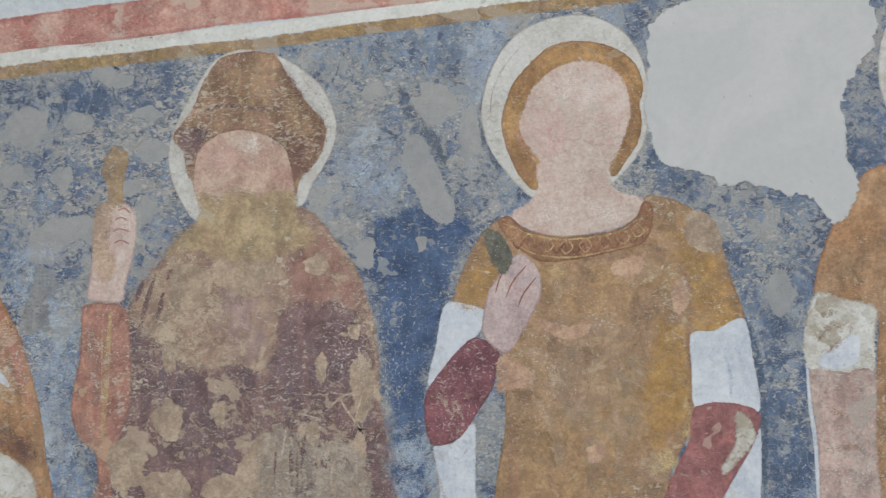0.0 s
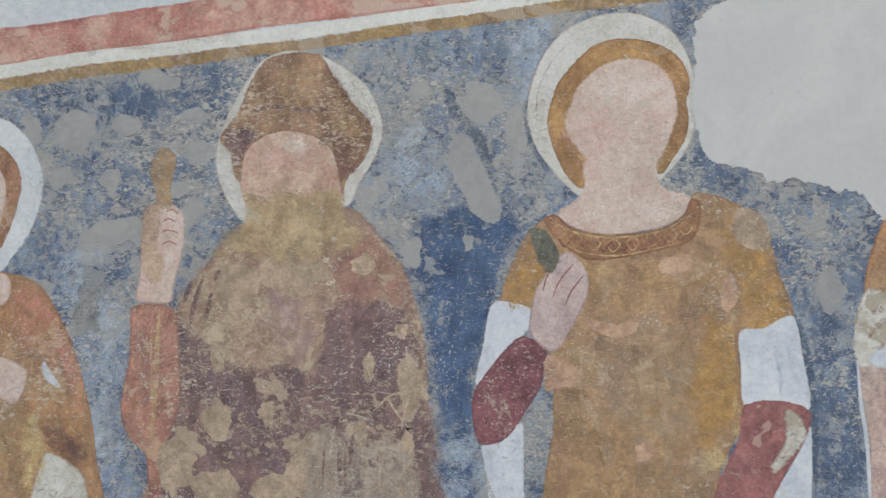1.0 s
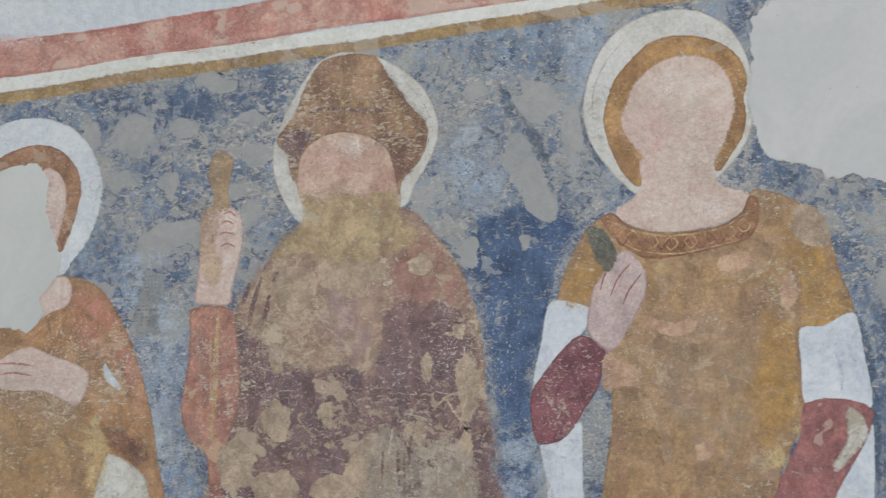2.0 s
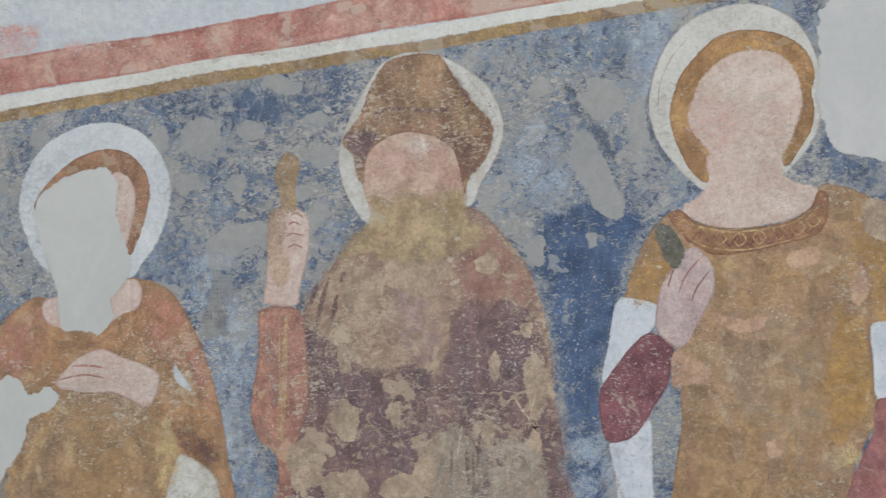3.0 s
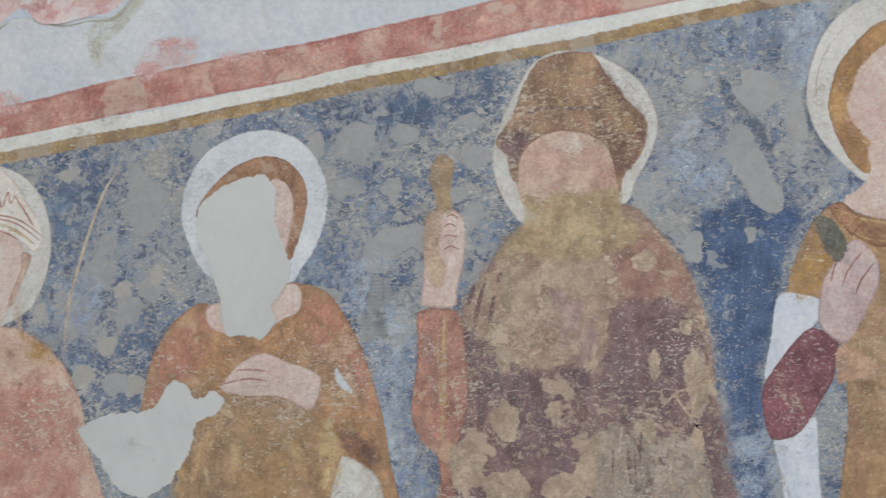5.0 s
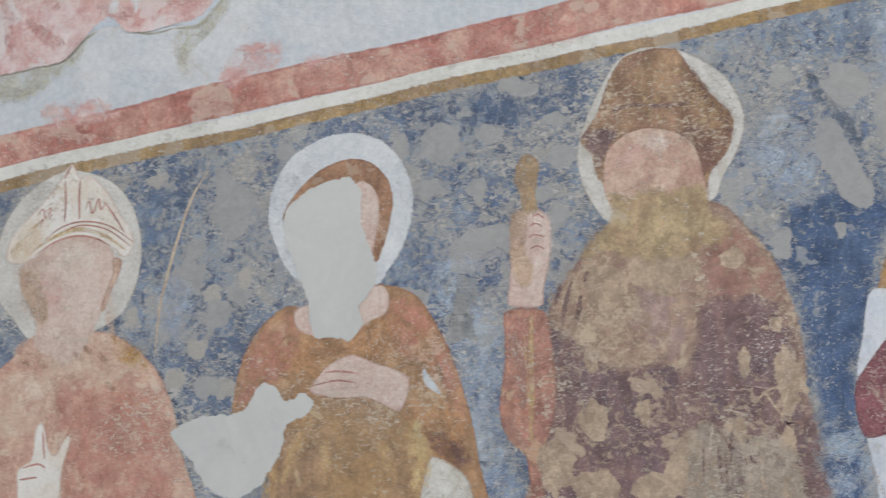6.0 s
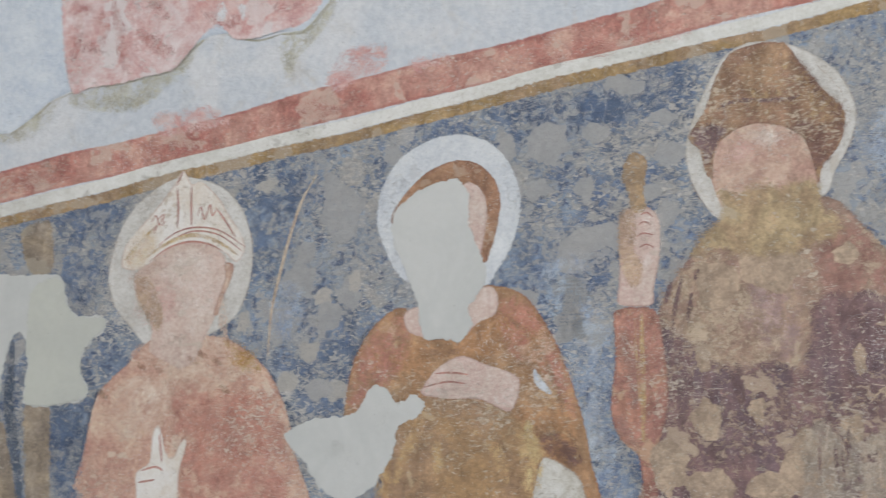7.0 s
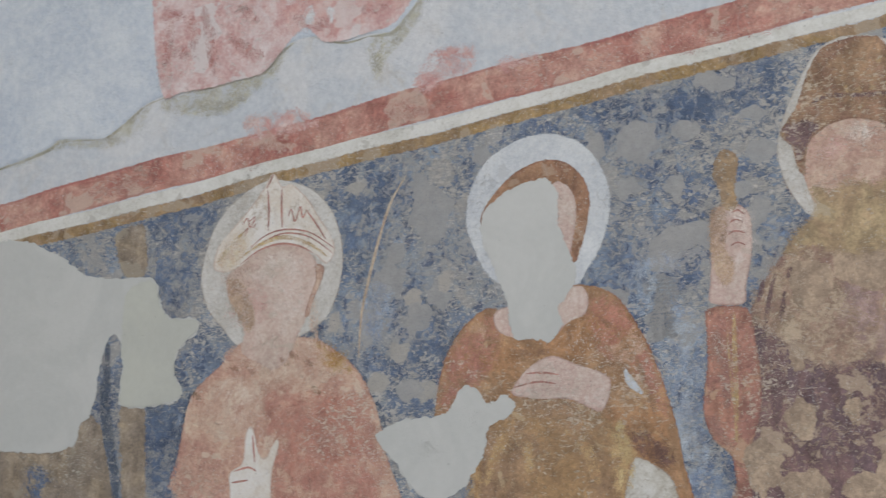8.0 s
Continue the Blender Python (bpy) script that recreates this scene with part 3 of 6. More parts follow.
def blob(name, origin, middle, rx, rz, layer, material, parent, seed, lift=0.0):
    """A rounded, uneven patch of about that size, in centimetres."""
    dice = random.Random(seed)
    count = 12
    turn = dice.uniform(0, 6.28)
    pts = [(middle[0] + rx * dice.uniform(0.62, 1.22) * math.cos(turn + 6.2832 * i / count), middle[1] + rz * dice.uniform(0.62, 1.22) * math.sin(turn + 6.2832 * i / count)) for i in range(count)]
    return sheet(name, smooth_loop(cm(origin, pts)), layer, material, parent, lift=lift)


WALL_AT = (-1.0, 2.3)

# blue ground: darker passages, grey repairs and cracks
sheet("deep_blue", smooth_loop(cm(WALL_AT, [(64.9, 2.8), (77.4, 7.3), (84.2, 2.5), (80.8, -9.0), (76.4, -24.8), (74.7, -33.6), (75.4, -51.3), (69.9, -51.3), (68.6, -24.7), (63.9, -8.8)])), 2, M_DEEPBLUE, wall, "")
sheet("mottled_blue", smooth_loop(cm(WALL_AT, [(-13.9, 34.3), (0.5, 36.4), (21.9, 38.4), (25.7, 33.4), (17.6, 27.5), (0.9, 29.0), (-11.0, 28.0)])), 2, M_MIDBLUE, wall, "")
sheet("mottled_blue", smooth_loop(cm(WALL_AT, [(140.9, -16.4), (147.0, -14.2), (149.7, -25.3), (149.0, -51.4), (141.0, -51.4), (140.3, -31.8)])), 2, M_MIDBLUE, wall, "")
sheet("mottled_blue", smooth_loop(cm(WALL_AT, [(159.7, 30.6), (166.2, 37.7), (168.0, 32.8), (166.8, 14.0), (161.5, 13.0), (159.1, 20.0)])), 2, M_MIDBLUE, wall, "")
sheet("mottled_blue", smooth_loop(cm(WALL_AT, [(114.8, 14.9), (121.7, 18.9), (124.9, 13.6), (130.4, 12.3), (130.3, 8.2), (118.0, 9.0)])), 2, M_MIDBLUE, wall, "")
sheet("mottled_blue", smooth_loop(cm(WALL_AT, [(-21.3, 32.9), (-7.0, 34.6), (13.0, 36.6), (26.1, 37.1), (24.5, 28.8), (17.2, 23.8), (1.6, 27.2), (-13.7, 24.2)])), 2, M_MIDBLUE, wall, "")
sheet("mottled_blue", smooth_loop(cm(WALL_AT, [(-81.2, 27.6), (-66.1, 29.1), (-67.5, 12.5), (-74.8, 4.0), (-79.2, 0.4), (-80.9, 13.9)])), 2, M_MIDBLUE, wall, "")
sheet("mottled_blue", smooth_loop(cm(WALL_AT, [(-133.2, 22.4), (-113.0, 24.4), (-119.2, 15.2), (-120.5, 4.1), (-128.5, -3.6), (-134.5, 13.9)])), 2, M_MIDBLUE, wall, "")
sheet("mottled_blue", smooth_loop(cm(WALL_AT, [(-68.6, -18.6), (-55.8, -14.4), (-55.8, -30.6), (-65.6, -31.4)])), 2, M_MIDBLUE, wall, "")
blob("grey_patch", WALL_AT, (-7.8, 24.1), 5.3, 4.9, 3, M_GREYFILL, wall, 1)
sheet("grey_patch", smooth_loop(cm(WALL_AT, [(-6.4, -1.3), (-4.8, 3.1), (-0.7, 5.3), (5.8, 5.7), (8.4, 3.5), (7.6, -0.0), (4.2, 1.0), (1.0, -0.7), (-0.8, -4.1), (-4.8, -3.8)])), 3, M_GREYFILL, wall, "")
blob("grey_patch", WALL_AT, (76.7, 28.7), 4.9, 5.1, 3, M_GREYFILL, wall, 3)
blob("grey_patch", WALL_AT, (63.2, -3.0), 1.9, 3.5, 3, M_GREYFILL, wall, 4)
blob("grey_patch", WALL_AT, (74.7, -1.5), 1.1, 2.3, 3, M_GREYFILL, wall, 5)
blob("grey_patch", WALL_AT, (14.3, 11.2), 3.1, 2.2, 3, M_GREYFILL, wall, 6)
blob("grey_patch", WALL_AT, (18.2, 19.0), 3.5, 3.1, 3, M_GREYFILL, wall, 7)
blob("grey_patch", WALL_AT, (64.5, 31.4), 2.8, 2.9, 3, M_GREYFILL, wall, 8)
blob("grey_patch", WALL_AT, (84.2, 21.4), 2.3, 7.2, 3, M_GREYFILL, wall, 9)
blob("grey_patch", WALL_AT, (144.9, -11.9), 2.8, 4.5, 3, M_GREYFILL, wall, 10)
blob("grey_patch", WALL_AT, (48.8, 3.6), 2.3, 1.9, 3, M_GREYFILL, wall, 11)
blob("grey_patch", WALL_AT, (10.7, 35.0), 4.3, 2.0, 3, M_GREYFILL, wall, 12)
blob("grey_patch", WALL_AT, (-8.5, 24.8), 4.6, 4.0, 3, M_GREYFILL, wall, 13)
blob("grey_patch", WALL_AT, (2.8, 25.5), 3.2, 2.2, 3, M_GREYFILL, wall, 14)
blob("grey_patch", WALL_AT, (-16.9, 24.6), 2.9, 3.3, 3, M_GREYFILL, wall, 15)
blob("grey_patch", WALL_AT, (17.4, 27.4), 3.1, 1.9, 3, M_GREYFILL, wall, 16)
blob("grey_patch", WALL_AT, (-67.3, -0.6), 4.4, 5.2, 3, M_GREYFILL, wall, 17)
blob("grey_patch", WALL_AT, (-60.1, -9.0), 3.7, 3.8, 3, M_GREYFILL, wall, 18)
blob("grey_patch", WALL_AT, (-73.1, -11.9), 2.4, 3.9, 3, M_GREYFILL, wall, 19)
blob("grey_patch", WALL_AT, (-62.8, -25.3), 3.7, 2.8, 3, M_GREYFILL, wall, 20)
blob("grey_patch", WALL_AT, (-44.5, 26.3), 2.8, 2.4, 3, M_GREYFILL, wall, 21)
blob("grey_patch", WALL_AT, (17.6, 6.4), 2.8, 2.6, 3, M_GREYFILL, wall, 22)
blob("grey_patch", WALL_AT, (8.1, 36.2), 2.7, 1.7, 3, M_GREYFILL, wall, 24)
blob("grey_patch", WALL_AT, (-2.0, -8.8), 2.7, 4.7, 3, M_GREYFILL, wall, 25)
blob("grey_patch", WALL_AT, (1.9, -18.5), 2.2, 3.3, 3, M_GREYFILL, wall, 26)
blob("grey_patch", WALL_AT, (-3.6, -14.9), 3.5, 4.6, 3, M_GREYFILL, wall, 28)
blob("grey_patch", WALL_AT, (-65.9, 5.8), 2.6, 3.1, 3, M_GREYFILL, wall, 29)
blob("grey_patch", WALL_AT, (-55.1, -4.3), 3.1, 3.6, 3, M_GREYFILL, wall, 30)
blob("grey_patch", WALL_AT, (-10.1, 15.0), 3.3, 2.7, 3, M_GREYFILL, wall, 31)
blob("grey_patch", WALL_AT, (0.5, 13.8), 2.7, 2.9, 3, M_GREYFILL, wall, 32)
sheet("grey_patch", smooth_loop(cm(WALL_AT, [(71.0, 20.4), (74.4, 21.6), (77.9, 14.4), (81.1, 6.1), (80.2, 2.9), (76.2, 4.4), (73.4, 9.7), (70.7, 14.5)])), 3, M_GREYFILL, wall, "")
sheet("grey_patch", smooth_loop(cm(WALL_AT, [(-61.0, 24.4), (-57.8, 22.5), (-54.2, 19.1), (-50.8, 15.9), (-52.6, 12.4), (-53.6, 8.3), (-58.7, 7.7), (-60.9, 11.5), (-62.8, 12.5), (-61.2, 18.5)])), 3, M_GREYFILL, wall, "")
blob("grey_patch", WALL_AT, (-81.6, -9.1), 1.7, 2.9, 3, M_WARMGREY, wall, 80)
blob("grey_patch", WALL_AT, (-61.4, -4.8), 2.8, 2.2, 3, M_WARMGREY, wall, 81)
blob("grey_patch", WALL_AT, (-53.6, -2.2), 2.2, 2.4, 3, M_WARMGREY, wall, 82)
blob("grey_patch", WALL_AT, (-58.2, -25.8), 3.4, 2.9, 3, M_WARMGREY, wall, 83)
blob("grey_patch", WALL_AT, (-70.3, -23.3), 2.8, 2.4, 3, M_WARMGREY, wall, 84)
blob("grey_patch", WALL_AT, (-64.7, -16.6), 2.4, 2.8, 3, M_WARMGREY, wall, 85)
blob("grey_patch", WALL_AT, (-76.6, 22.4), 3.2, 1.8, 3, M_WARMGREY, wall, 86)
stroke("dark_stroke", cm(WALL_AT, [(69.7, 32.5), (72.1, 26.4), (76.7, 20.3), (79.6, 14.3)]), 0.0292, 4, M_DARKBLUE, wall)
sheet("pale_blue", smooth_loop(cm(WALL_AT, [(69.8, -39.1), (75.9, -36.4), (78.1, -42.4), (79.8, -51.3), (69.9, -51.3)])), 3, M_PALEBLUE, wall, "")
sheet("pale_blue", smooth_loop(cm(WALL_AT, [(57.7, 20.7), (66.9, 24.1), (70.5, 14.5), (68.2, 6.3), (60.2, 8.7)])), 3, M_PALEBLUE, wall, "")
sheet("pale_blue", smooth_loop(cm(WALL_AT, [(84.2, 43.2), (92.4, 45.5), (90.0, 33.3), (85.9, 28.5), (83.0, 35.9)])), 3, M_PALEBLUE, wall, "")
sheet("pale_blue", smooth_loop(cm(WALL_AT, [(-11.8, -3.2), (0.7, -0.7), (0.2, -13.7), (-7.1, -13.2)])), 3, M_PALEBLUE, wall, "")
sheet("pale_blue", smooth_loop(cm(WALL_AT, [(-74.7, 0.0), (-65.9, -3.4), (-68.7, -13.5), (-74.6, -10.5)])), 3, M_PALEBLUE, wall, "")
sheet("pale_blue", smooth_loop(cm(WALL_AT, [(-2.6, -14.0), (5.2, -12.5), (6.0, -21.3), (4.5, -29.4), (6.2, -39.7), (8.5, -48.7), (8.8, -59.8), (-1.1, -59.7), (-0.7, -46.3), (-3.3, -30.3)])), 3, M_PALEBLUE, wall, "")
stroke("blue_contour", cm(WALL_AT, [(137.8, -16.3), (139.8, -25.2), (140.5, -36.2), (140.2, -51.4)]), 0.0201, 3, M_DARKEDGE, wall)
stroke("blue_contour", cm(WALL_AT, [(86.5, 28.5), (87.4, 20.1), (91.0, 13.0)]), 0.0217, 3, M_DARKEDGE, wall)
stroke("blue_contour", cm(WALL_AT, [(-49.9, -12.3), (-54.7, -20.8)]), 0.0201, 3, M_DARKEDGE, wall)
stroke("blue_contour", cm(WALL_AT, [(-121.0, -22.7), (-124.0, -35.3), (-126.5, -45.9)]), 0.0217, 3, M_DARKEDGE, wall)
stroke("blue_contour", cm(WALL_AT, [(-76.2, -18.7), (-70.2, -28.9), (-67.6, -38.8)]), 0.0206, 3, M_DARKEDGE, wall)

# upper wall: the raised coat with its broken rim, red and pink fragments
sheet("plaster_coat", smooth_loop(cm(WALL_AT, [(-269.6, 216.3), (-57.4, 108.2), (-52.9, 81.3), (-57.3, 70.9), (-60.5, 65.9), (-62.9, 63.2), (-67.4, 59.4), (-73.8, 59.7), (-80.0, 59.1), (-87.9, 61.5), (-94.3, 61.4), (-98.3, 59.2), (-103.1, 55.0), (-110.5, 54.4), (-117.2, 53.7), (-128.9, 54.0), (-139.3, 51.6), (-145.6, 47.4), (-151.6, 44.6), (-159.3, 45.3), (-166.5, 46.0), (-169.6, 44.2), (-178.1, 42.2), (-185.8, 41.0), (-197.5, 39.0), (-226.2, 35.7)])), 2, M_COAT, wall, "raised old whitewashed plaster coat with broken rim", thick=0.003)
sheet("pink_fragment", smooth_loop(cm(WALL_AT, [(-140.0, 98.8), (-137.9, 79.7), (-136.1, 64.1), (-133.0, 52.8), (-127.8, 53.2), (-117.2, 53.2), (-110.5, 53.8), (-103.2, 54.5), (-97.8, 59.1), (-94.0, 62.8), (-90.3, 64.0), (-86.0, 59.8), (-80.0, 59.1), (-73.8, 60.0), (-67.4, 60.8), (-62.6, 65.1), (-59.5, 71.3), (-59.6, 87.0)])), 3, M_PINKFRAG, wall, "faded pink and red painted fragment", lift=0.0034)
sheet("red_smear", smooth_loop(cm(WALL_AT, [(-98.0, 69.8), (-94.5, 63.3), (-88.1, 63.7), (-83.3, 60.3), (-78.7, 62.1), (-69.4, 63.4), (-61.9, 67.7), (-75.7, 73.0), (-88.3, 73.9)])), 5, M_PINKSMEAR, wall, "", lift=0.0034)
sheet("red_smear", smooth_loop(cm(WALL_AT, [(-135.2, 70.1), (-132.0, 69.6), (-130.6, 58.8), (-134.3, 58.6)])), 5, M_PINKSMEAR, wall, "", lift=0.0034)
sheet("red_smear", smooth_loop(cm(WALL_AT, [(-119.3, 58.6), (-117.1, 67.1), (-114.9, 54.9)])), 5, M_PINKSMEAR, wall, "", lift=0.0034)
sheet("red_smear", smooth_loop(cm(WALL_AT, [(-61.1, 46.7), (-55.9, 52.5), (-46.1, 52.0), (-47.0, 46.2), (-53.0, 45.5), (-58.8, 42.3)])), 3, M_PINKSMEAR, wall, "")
sheet("red_smear", smooth_loop(cm(WALL_AT, [(-107.0, 41.4), (-100.5, 44.1), (-90.8, 42.0), (-87.6, 38.8), (-105.2, 37.6)])), 3, M_PINKSMEAR, wall, "")
sheet("red_smear", smooth_loop(cm(WALL_AT, [(-40.2, 47.5), (-31.8, 48.2), (-30.5, 46.0), (-38.8, 44.9)])), 3, M_PINKSMEAR, wall, "")
sheet("red_smear", smooth_loop(cm(WALL_AT, [(-107.8, 43.7), (-92.4, 43.4), (-89.2, 40.2), (-106.0, 39.3)])), 3, M_PINKSMEAR, wall, "")
# soft olive colour on the wall below the coat's rim
sheet("olive_tint", smooth_loop(cm(WALL_AT, [(-57.4, 68.3), (-61.1, 60.5), (-67.8, 56.1), (-70.8, 48.2), (-73.1, 52.7), (-72.4, 58.2), (-65.6, 61.3), (-61.2, 68.9)])), 3, M_OLIVE, wall, "")
sheet("olive_tint", smooth_loop(cm(WALL_AT, [(-81.7, 60.1), (-94.5, 61.9), (-99.2, 54.0), (-113.8, 46.0), (-131.0, 48.4), (-132.9, 52.4), (-114.1, 54.8), (-102.5, 55.9), (-97.7, 61.0), (-91.3, 62.2)])), 3, M_OLIVE, wall, "")
sheet("olive_tint", smooth_loop(cm(WALL_AT, [(-136.8, 52.3), (-139.7, 45.9), (-149.3, 41.7), (-165.1, 43.8), (-182.1, 40.1), (-184.2, 42.5), (-172.7, 43.8), (-165.3, 46.2), (-150.4, 44.7), (-143.3, 47.9)])), 3, M_OLIVE, wall, "")
stroke("olive_tint", cm(WALL_AT, [(-59.9, 64.9), (-63.8, 60.3), (-68.9, 55.6), (-72.2, 52.2)]), 0.05, 3, M_OLIVE, wall)
stroke("olive_tint", cm(WALL_AT, [(-97.5, 59.1), (-101.6, 55.4), (-107.1, 53.3)]), 0.03, 3, M_OLIVE, wall)
stroke("olive_tint", cm(WALL_AT, [(-140.0, 50.2), (-144.4, 46.6), (-149.0, 44.2)]), 0.026, 3, M_OLIVE, wall)
# olive rim colour, with the dark shade line under the coat painted in
stroke("rim_shade_line", cm(WALL_AT, [(-60.2, 65.6), (-62.6, 62.6), (-67.1, 58.9), (-73.5, 59.1)]), 0.0105, 3, M_RIM, wall)
stroke("rim_shade_line", cm(WALL_AT, [(-73.5, 59.1), (-80.0, 58.5), (-87.9, 61.0)]), 0.0060, 3, M_RIM, wall)
stroke("rim_shade_line", cm(WALL_AT, [(-94.3, 61.0), (-98.1, 58.7), (-102.9, 54.6), (-110.5, 54.0)]), 0.0090, 3, M_RIM, wall)
stroke("rim_shade_line", cm(WALL_AT, [(-110.5, 54.0), (-117.2, 53.2), (-128.9, 53.5), (-139.3, 51.2)]), 0.0075, 3, M_RIM, wall)
stroke("rim_shade_line", cm(WALL_AT, [(-139.3, 51.2), (-145.5, 46.9), (-151.5, 44.1)]), 0.0105, 3, M_RIM, wall)
stroke("rim_shade_line", cm(WALL_AT, [(-151.5, 44.1), (-159.3, 44.9), (-166.1, 45.5)]), 0.0045, 3, M_RIM, wall)
stroke("rim_shade_line", cm(WALL_AT, [(-166.1, 45.5), (-169.4, 43.7), (-177.6, 41.7)]), 0.0105, 3, M_RIM, wall)
stroke("rim_shade_line", cm(WALL_AT, [(-177.6, 41.7), (-185.7, 40.6), (-197.5, 38.4)]), 0.0060, 3, M_RIM, wall)
stroke("red_stroke", cm(WALL_AT, [(-132.3, 75.8), (-124.1, 69.8), (-126.3, 61.2)]), 0.0370, 5, M_DARKRED, wall, lift=0.0034)
stroke("red_stroke", cm(WALL_AT, [(-121.7, 75.4), (-119.3, 66.0), (-117.5, 56.8)]), 0.0366, 5, M_DARKRED, wall, lift=0.0034)
stroke("red_stroke", cm(WALL_AT, [(-114.5, 66.7), (-107.6, 61.1), (-102.6, 58.8)]), 0.0359, 5, M_DARKRED, wall, lift=0.0034)
stroke("red_stroke", cm(WALL_AT, [(-131.8, 65.0), (-122.9, 62.1)]), 0.0366, 5, M_DARKRED, wall, lift=0.0034)
stroke("red_stroke", cm(WALL_AT, [(-111.4, 73.6), (-104.5, 68.0)]), 0.0361, 5, M_DARKRED, wall, lift=0.0034)
stroke("red_stroke", cm(WALL_AT, [(-94.7, 67.7), (-88.1, 64.4), (-81.8, 64.8)]), 0.0351, 5, M_DARKRED, wall, lift=0.0034)
stroke("red_stroke", cm(WALL_AT, [(-75.6, 65.9), (-67.9, 65.9)]), 0.0343, 5, M_DARKRED, wall, lift=0.0034)
stroke("red_stroke", cm(WALL_AT, [(-133.3, 60.7), (-132.0, 69.6), (-133.8, 77.6)]), 0.0364, 5, M_DARKRED, wall, lift=0.0034)
sheet("pale_patch", smooth_loop(cm(WALL_AT, [(-91.5, 69.4), (-89.1, 69.7), (-88.5, 65.2), (-90.6, 65.3)])), 6, M_PALEPATCH, wall, "", lift=0.0034)
sheet("pale_patch", smooth_loop(cm(WALL_AT, [(-85.8, 68.4), (-83.1, 67.9), (-83.4, 63.6)])), 6, M_PALEPATCH, wall, "", lift=0.0034)

# modern repairs in white plaster
tagged(sheet("plaster_repair", smooth_loop(cm(WALL_AT, [(121.2, 44.6), (126.8, 48.2), (133.2, 52.5), (140.0, 57.0), (159.0, 56.5), (166.3, 46.0), (165.9, 39.9), (163.2, 35.2), (159.2, 28.6), (158.9, 22.2), (159.2, 15.6), (161.2, 11.7), (159.4, 5.2), (155.7, 1.8), (152.3, 6.8), (146.5, 8.2), (140.1, 10.3), (135.0, 10.2), (131.3, 12.2), (126.6, 13.8), (122.6, 14.9), (120.9, 19.0), (119.7, 24.8), (120.2, 33.1)])), 9, M_FILL, None, "large smooth white plaster repair over lost fresco", thick=0.0012), category="plaster repair", group="plaster repairs")
tagged(sheet("plaster_repair", smooth_loop(cm(WALL_AT, [(-202.1, 22.4), (-190.0, 21.2), (-176.3, 19.8), (-168.6, 17.2), (-160.9, 12.9), (-153.3, 8.4), (-143.5, 6.9), (-134.7, 6.4), (-132.0, 3.6), (-130.9, -0.7), (-127.9, -4.0), (-120.2, -5.0), (-119.4, -7.8), (-122.1, -9.7), (-125.3, -13.0), (-125.6, -18.4), (-123.0, -23.0), (-127.2, -25.1), (-135.6, -25.6), (-142.2, -24.4), (-142.0, -15.3), (-143.1, -8.5), (-146.1, -7.7), (-149.0, -14.8), (-149.4, -20.7), (-151.1, -26.6), (-154.2, -28.8), (-155.1, -33.4), (-161.2, -35.2), (-172.1, -35.2), (-185.4, -33.6), (-197.0, -32.4)])), 9, M_FILLIVORY, None, "large smooth greyish plaster repair over lost fresco", thick=0.0012), category="plaster repair", group="plaster repairs")
repair_3 = tagged(sheet("plaster_repair", smooth_loop(cm(WALL_AT, [(-70.7, -35.2), (-63.5, -31.8), (-54.1, -31.3), (-49.6, -26.0), (-46.4, -25.5), (-42.4, -29.9), (-39.4, -27.6), (-36.5, -29.9), (-38.1, -32.7), (-42.7, -34.5), (-44.1, -40.3), (-48.3, -46.5), (-53.0, -49.8), (-60.6, -47.9), (-65.5, -41.4)])), 9, M_FILLIVORY, None, "ragged white plaster repair beside ochre robe", thick=0.0012), category="plaster repair", group="plaster repairs")
sheet("warm_repair", smooth_loop(cm(WALL_AT, [(-141.5, 3.0), (-134.7, 6.0), (-132.2, 3.4), (-131.1, -0.8), (-127.9, -4.1), (-120.3, -5.3), (-119.7, -7.7), (-122.3, -9.5), (-125.6, -13.0), (-125.9, -18.3), (-123.5, -22.8), (-127.2, -24.8), (-135.6, -25.3), (-141.9, -24.2), (-141.7, -15.3), (-142.4, -8.2)])), 18, M_FILLWARM, wall, "", lift=0.0012)

# figure in an ochre gown
lady_at = (0.085, 2.415)
lady = thing("painted_figure", lady_at, "faded fresco figure in ochre gown with white sleeves", "fresco figure", "painted row of haloed figures")
lady_halo = sheet("halo", smooth_loop(cm(lady_at, [(-22.0, 14.2), (-21.0, 21.2), (-18.2, 27.4), (-14.1, 31.9), (-8.3, 34.6), (-1.9, 35.4), (3.2, 34.0), (7.7, 30.8), (10.5, 25.8), (11.9, 20.4), (12.1, 14.4), (11.0, 8.5), (8.5, 3.9), (5.4, 0.5), (3.4, -0.9), (-3.2, 1.9), (-10.6, -3.4), (-14.5, -1.0), (-18.1, 3.4), (-20.8, 8.2)])), 4, M_HALO, lady, "cream lime halo with incised rim")
lady_hair = sheet("hair", smooth_loop(cm(lady_at, [(-18.0, 12.3), (-17.1, 16.5), (-15.6, 20.6), (-12.5, 24.5), (-8.4, 28.3), (-3.8, 29.6), (1.9, 29.1), (6.4, 27.2), (9.5, 24.1), (10.9, 19.6), (10.0, 15.9), (10.4, 11.9), (9.3, 7.4), (6.9, 3.8), (4.3, 0.5), (2.4, 4.1), (-3.1, 7.7), (-10.0, 3.2), (-10.4, -1.1), (-11.8, -1.7), (-14.5, 1.4), (-16.9, 6.9)])), 6, M_HAIR, lady, "ochre hair")
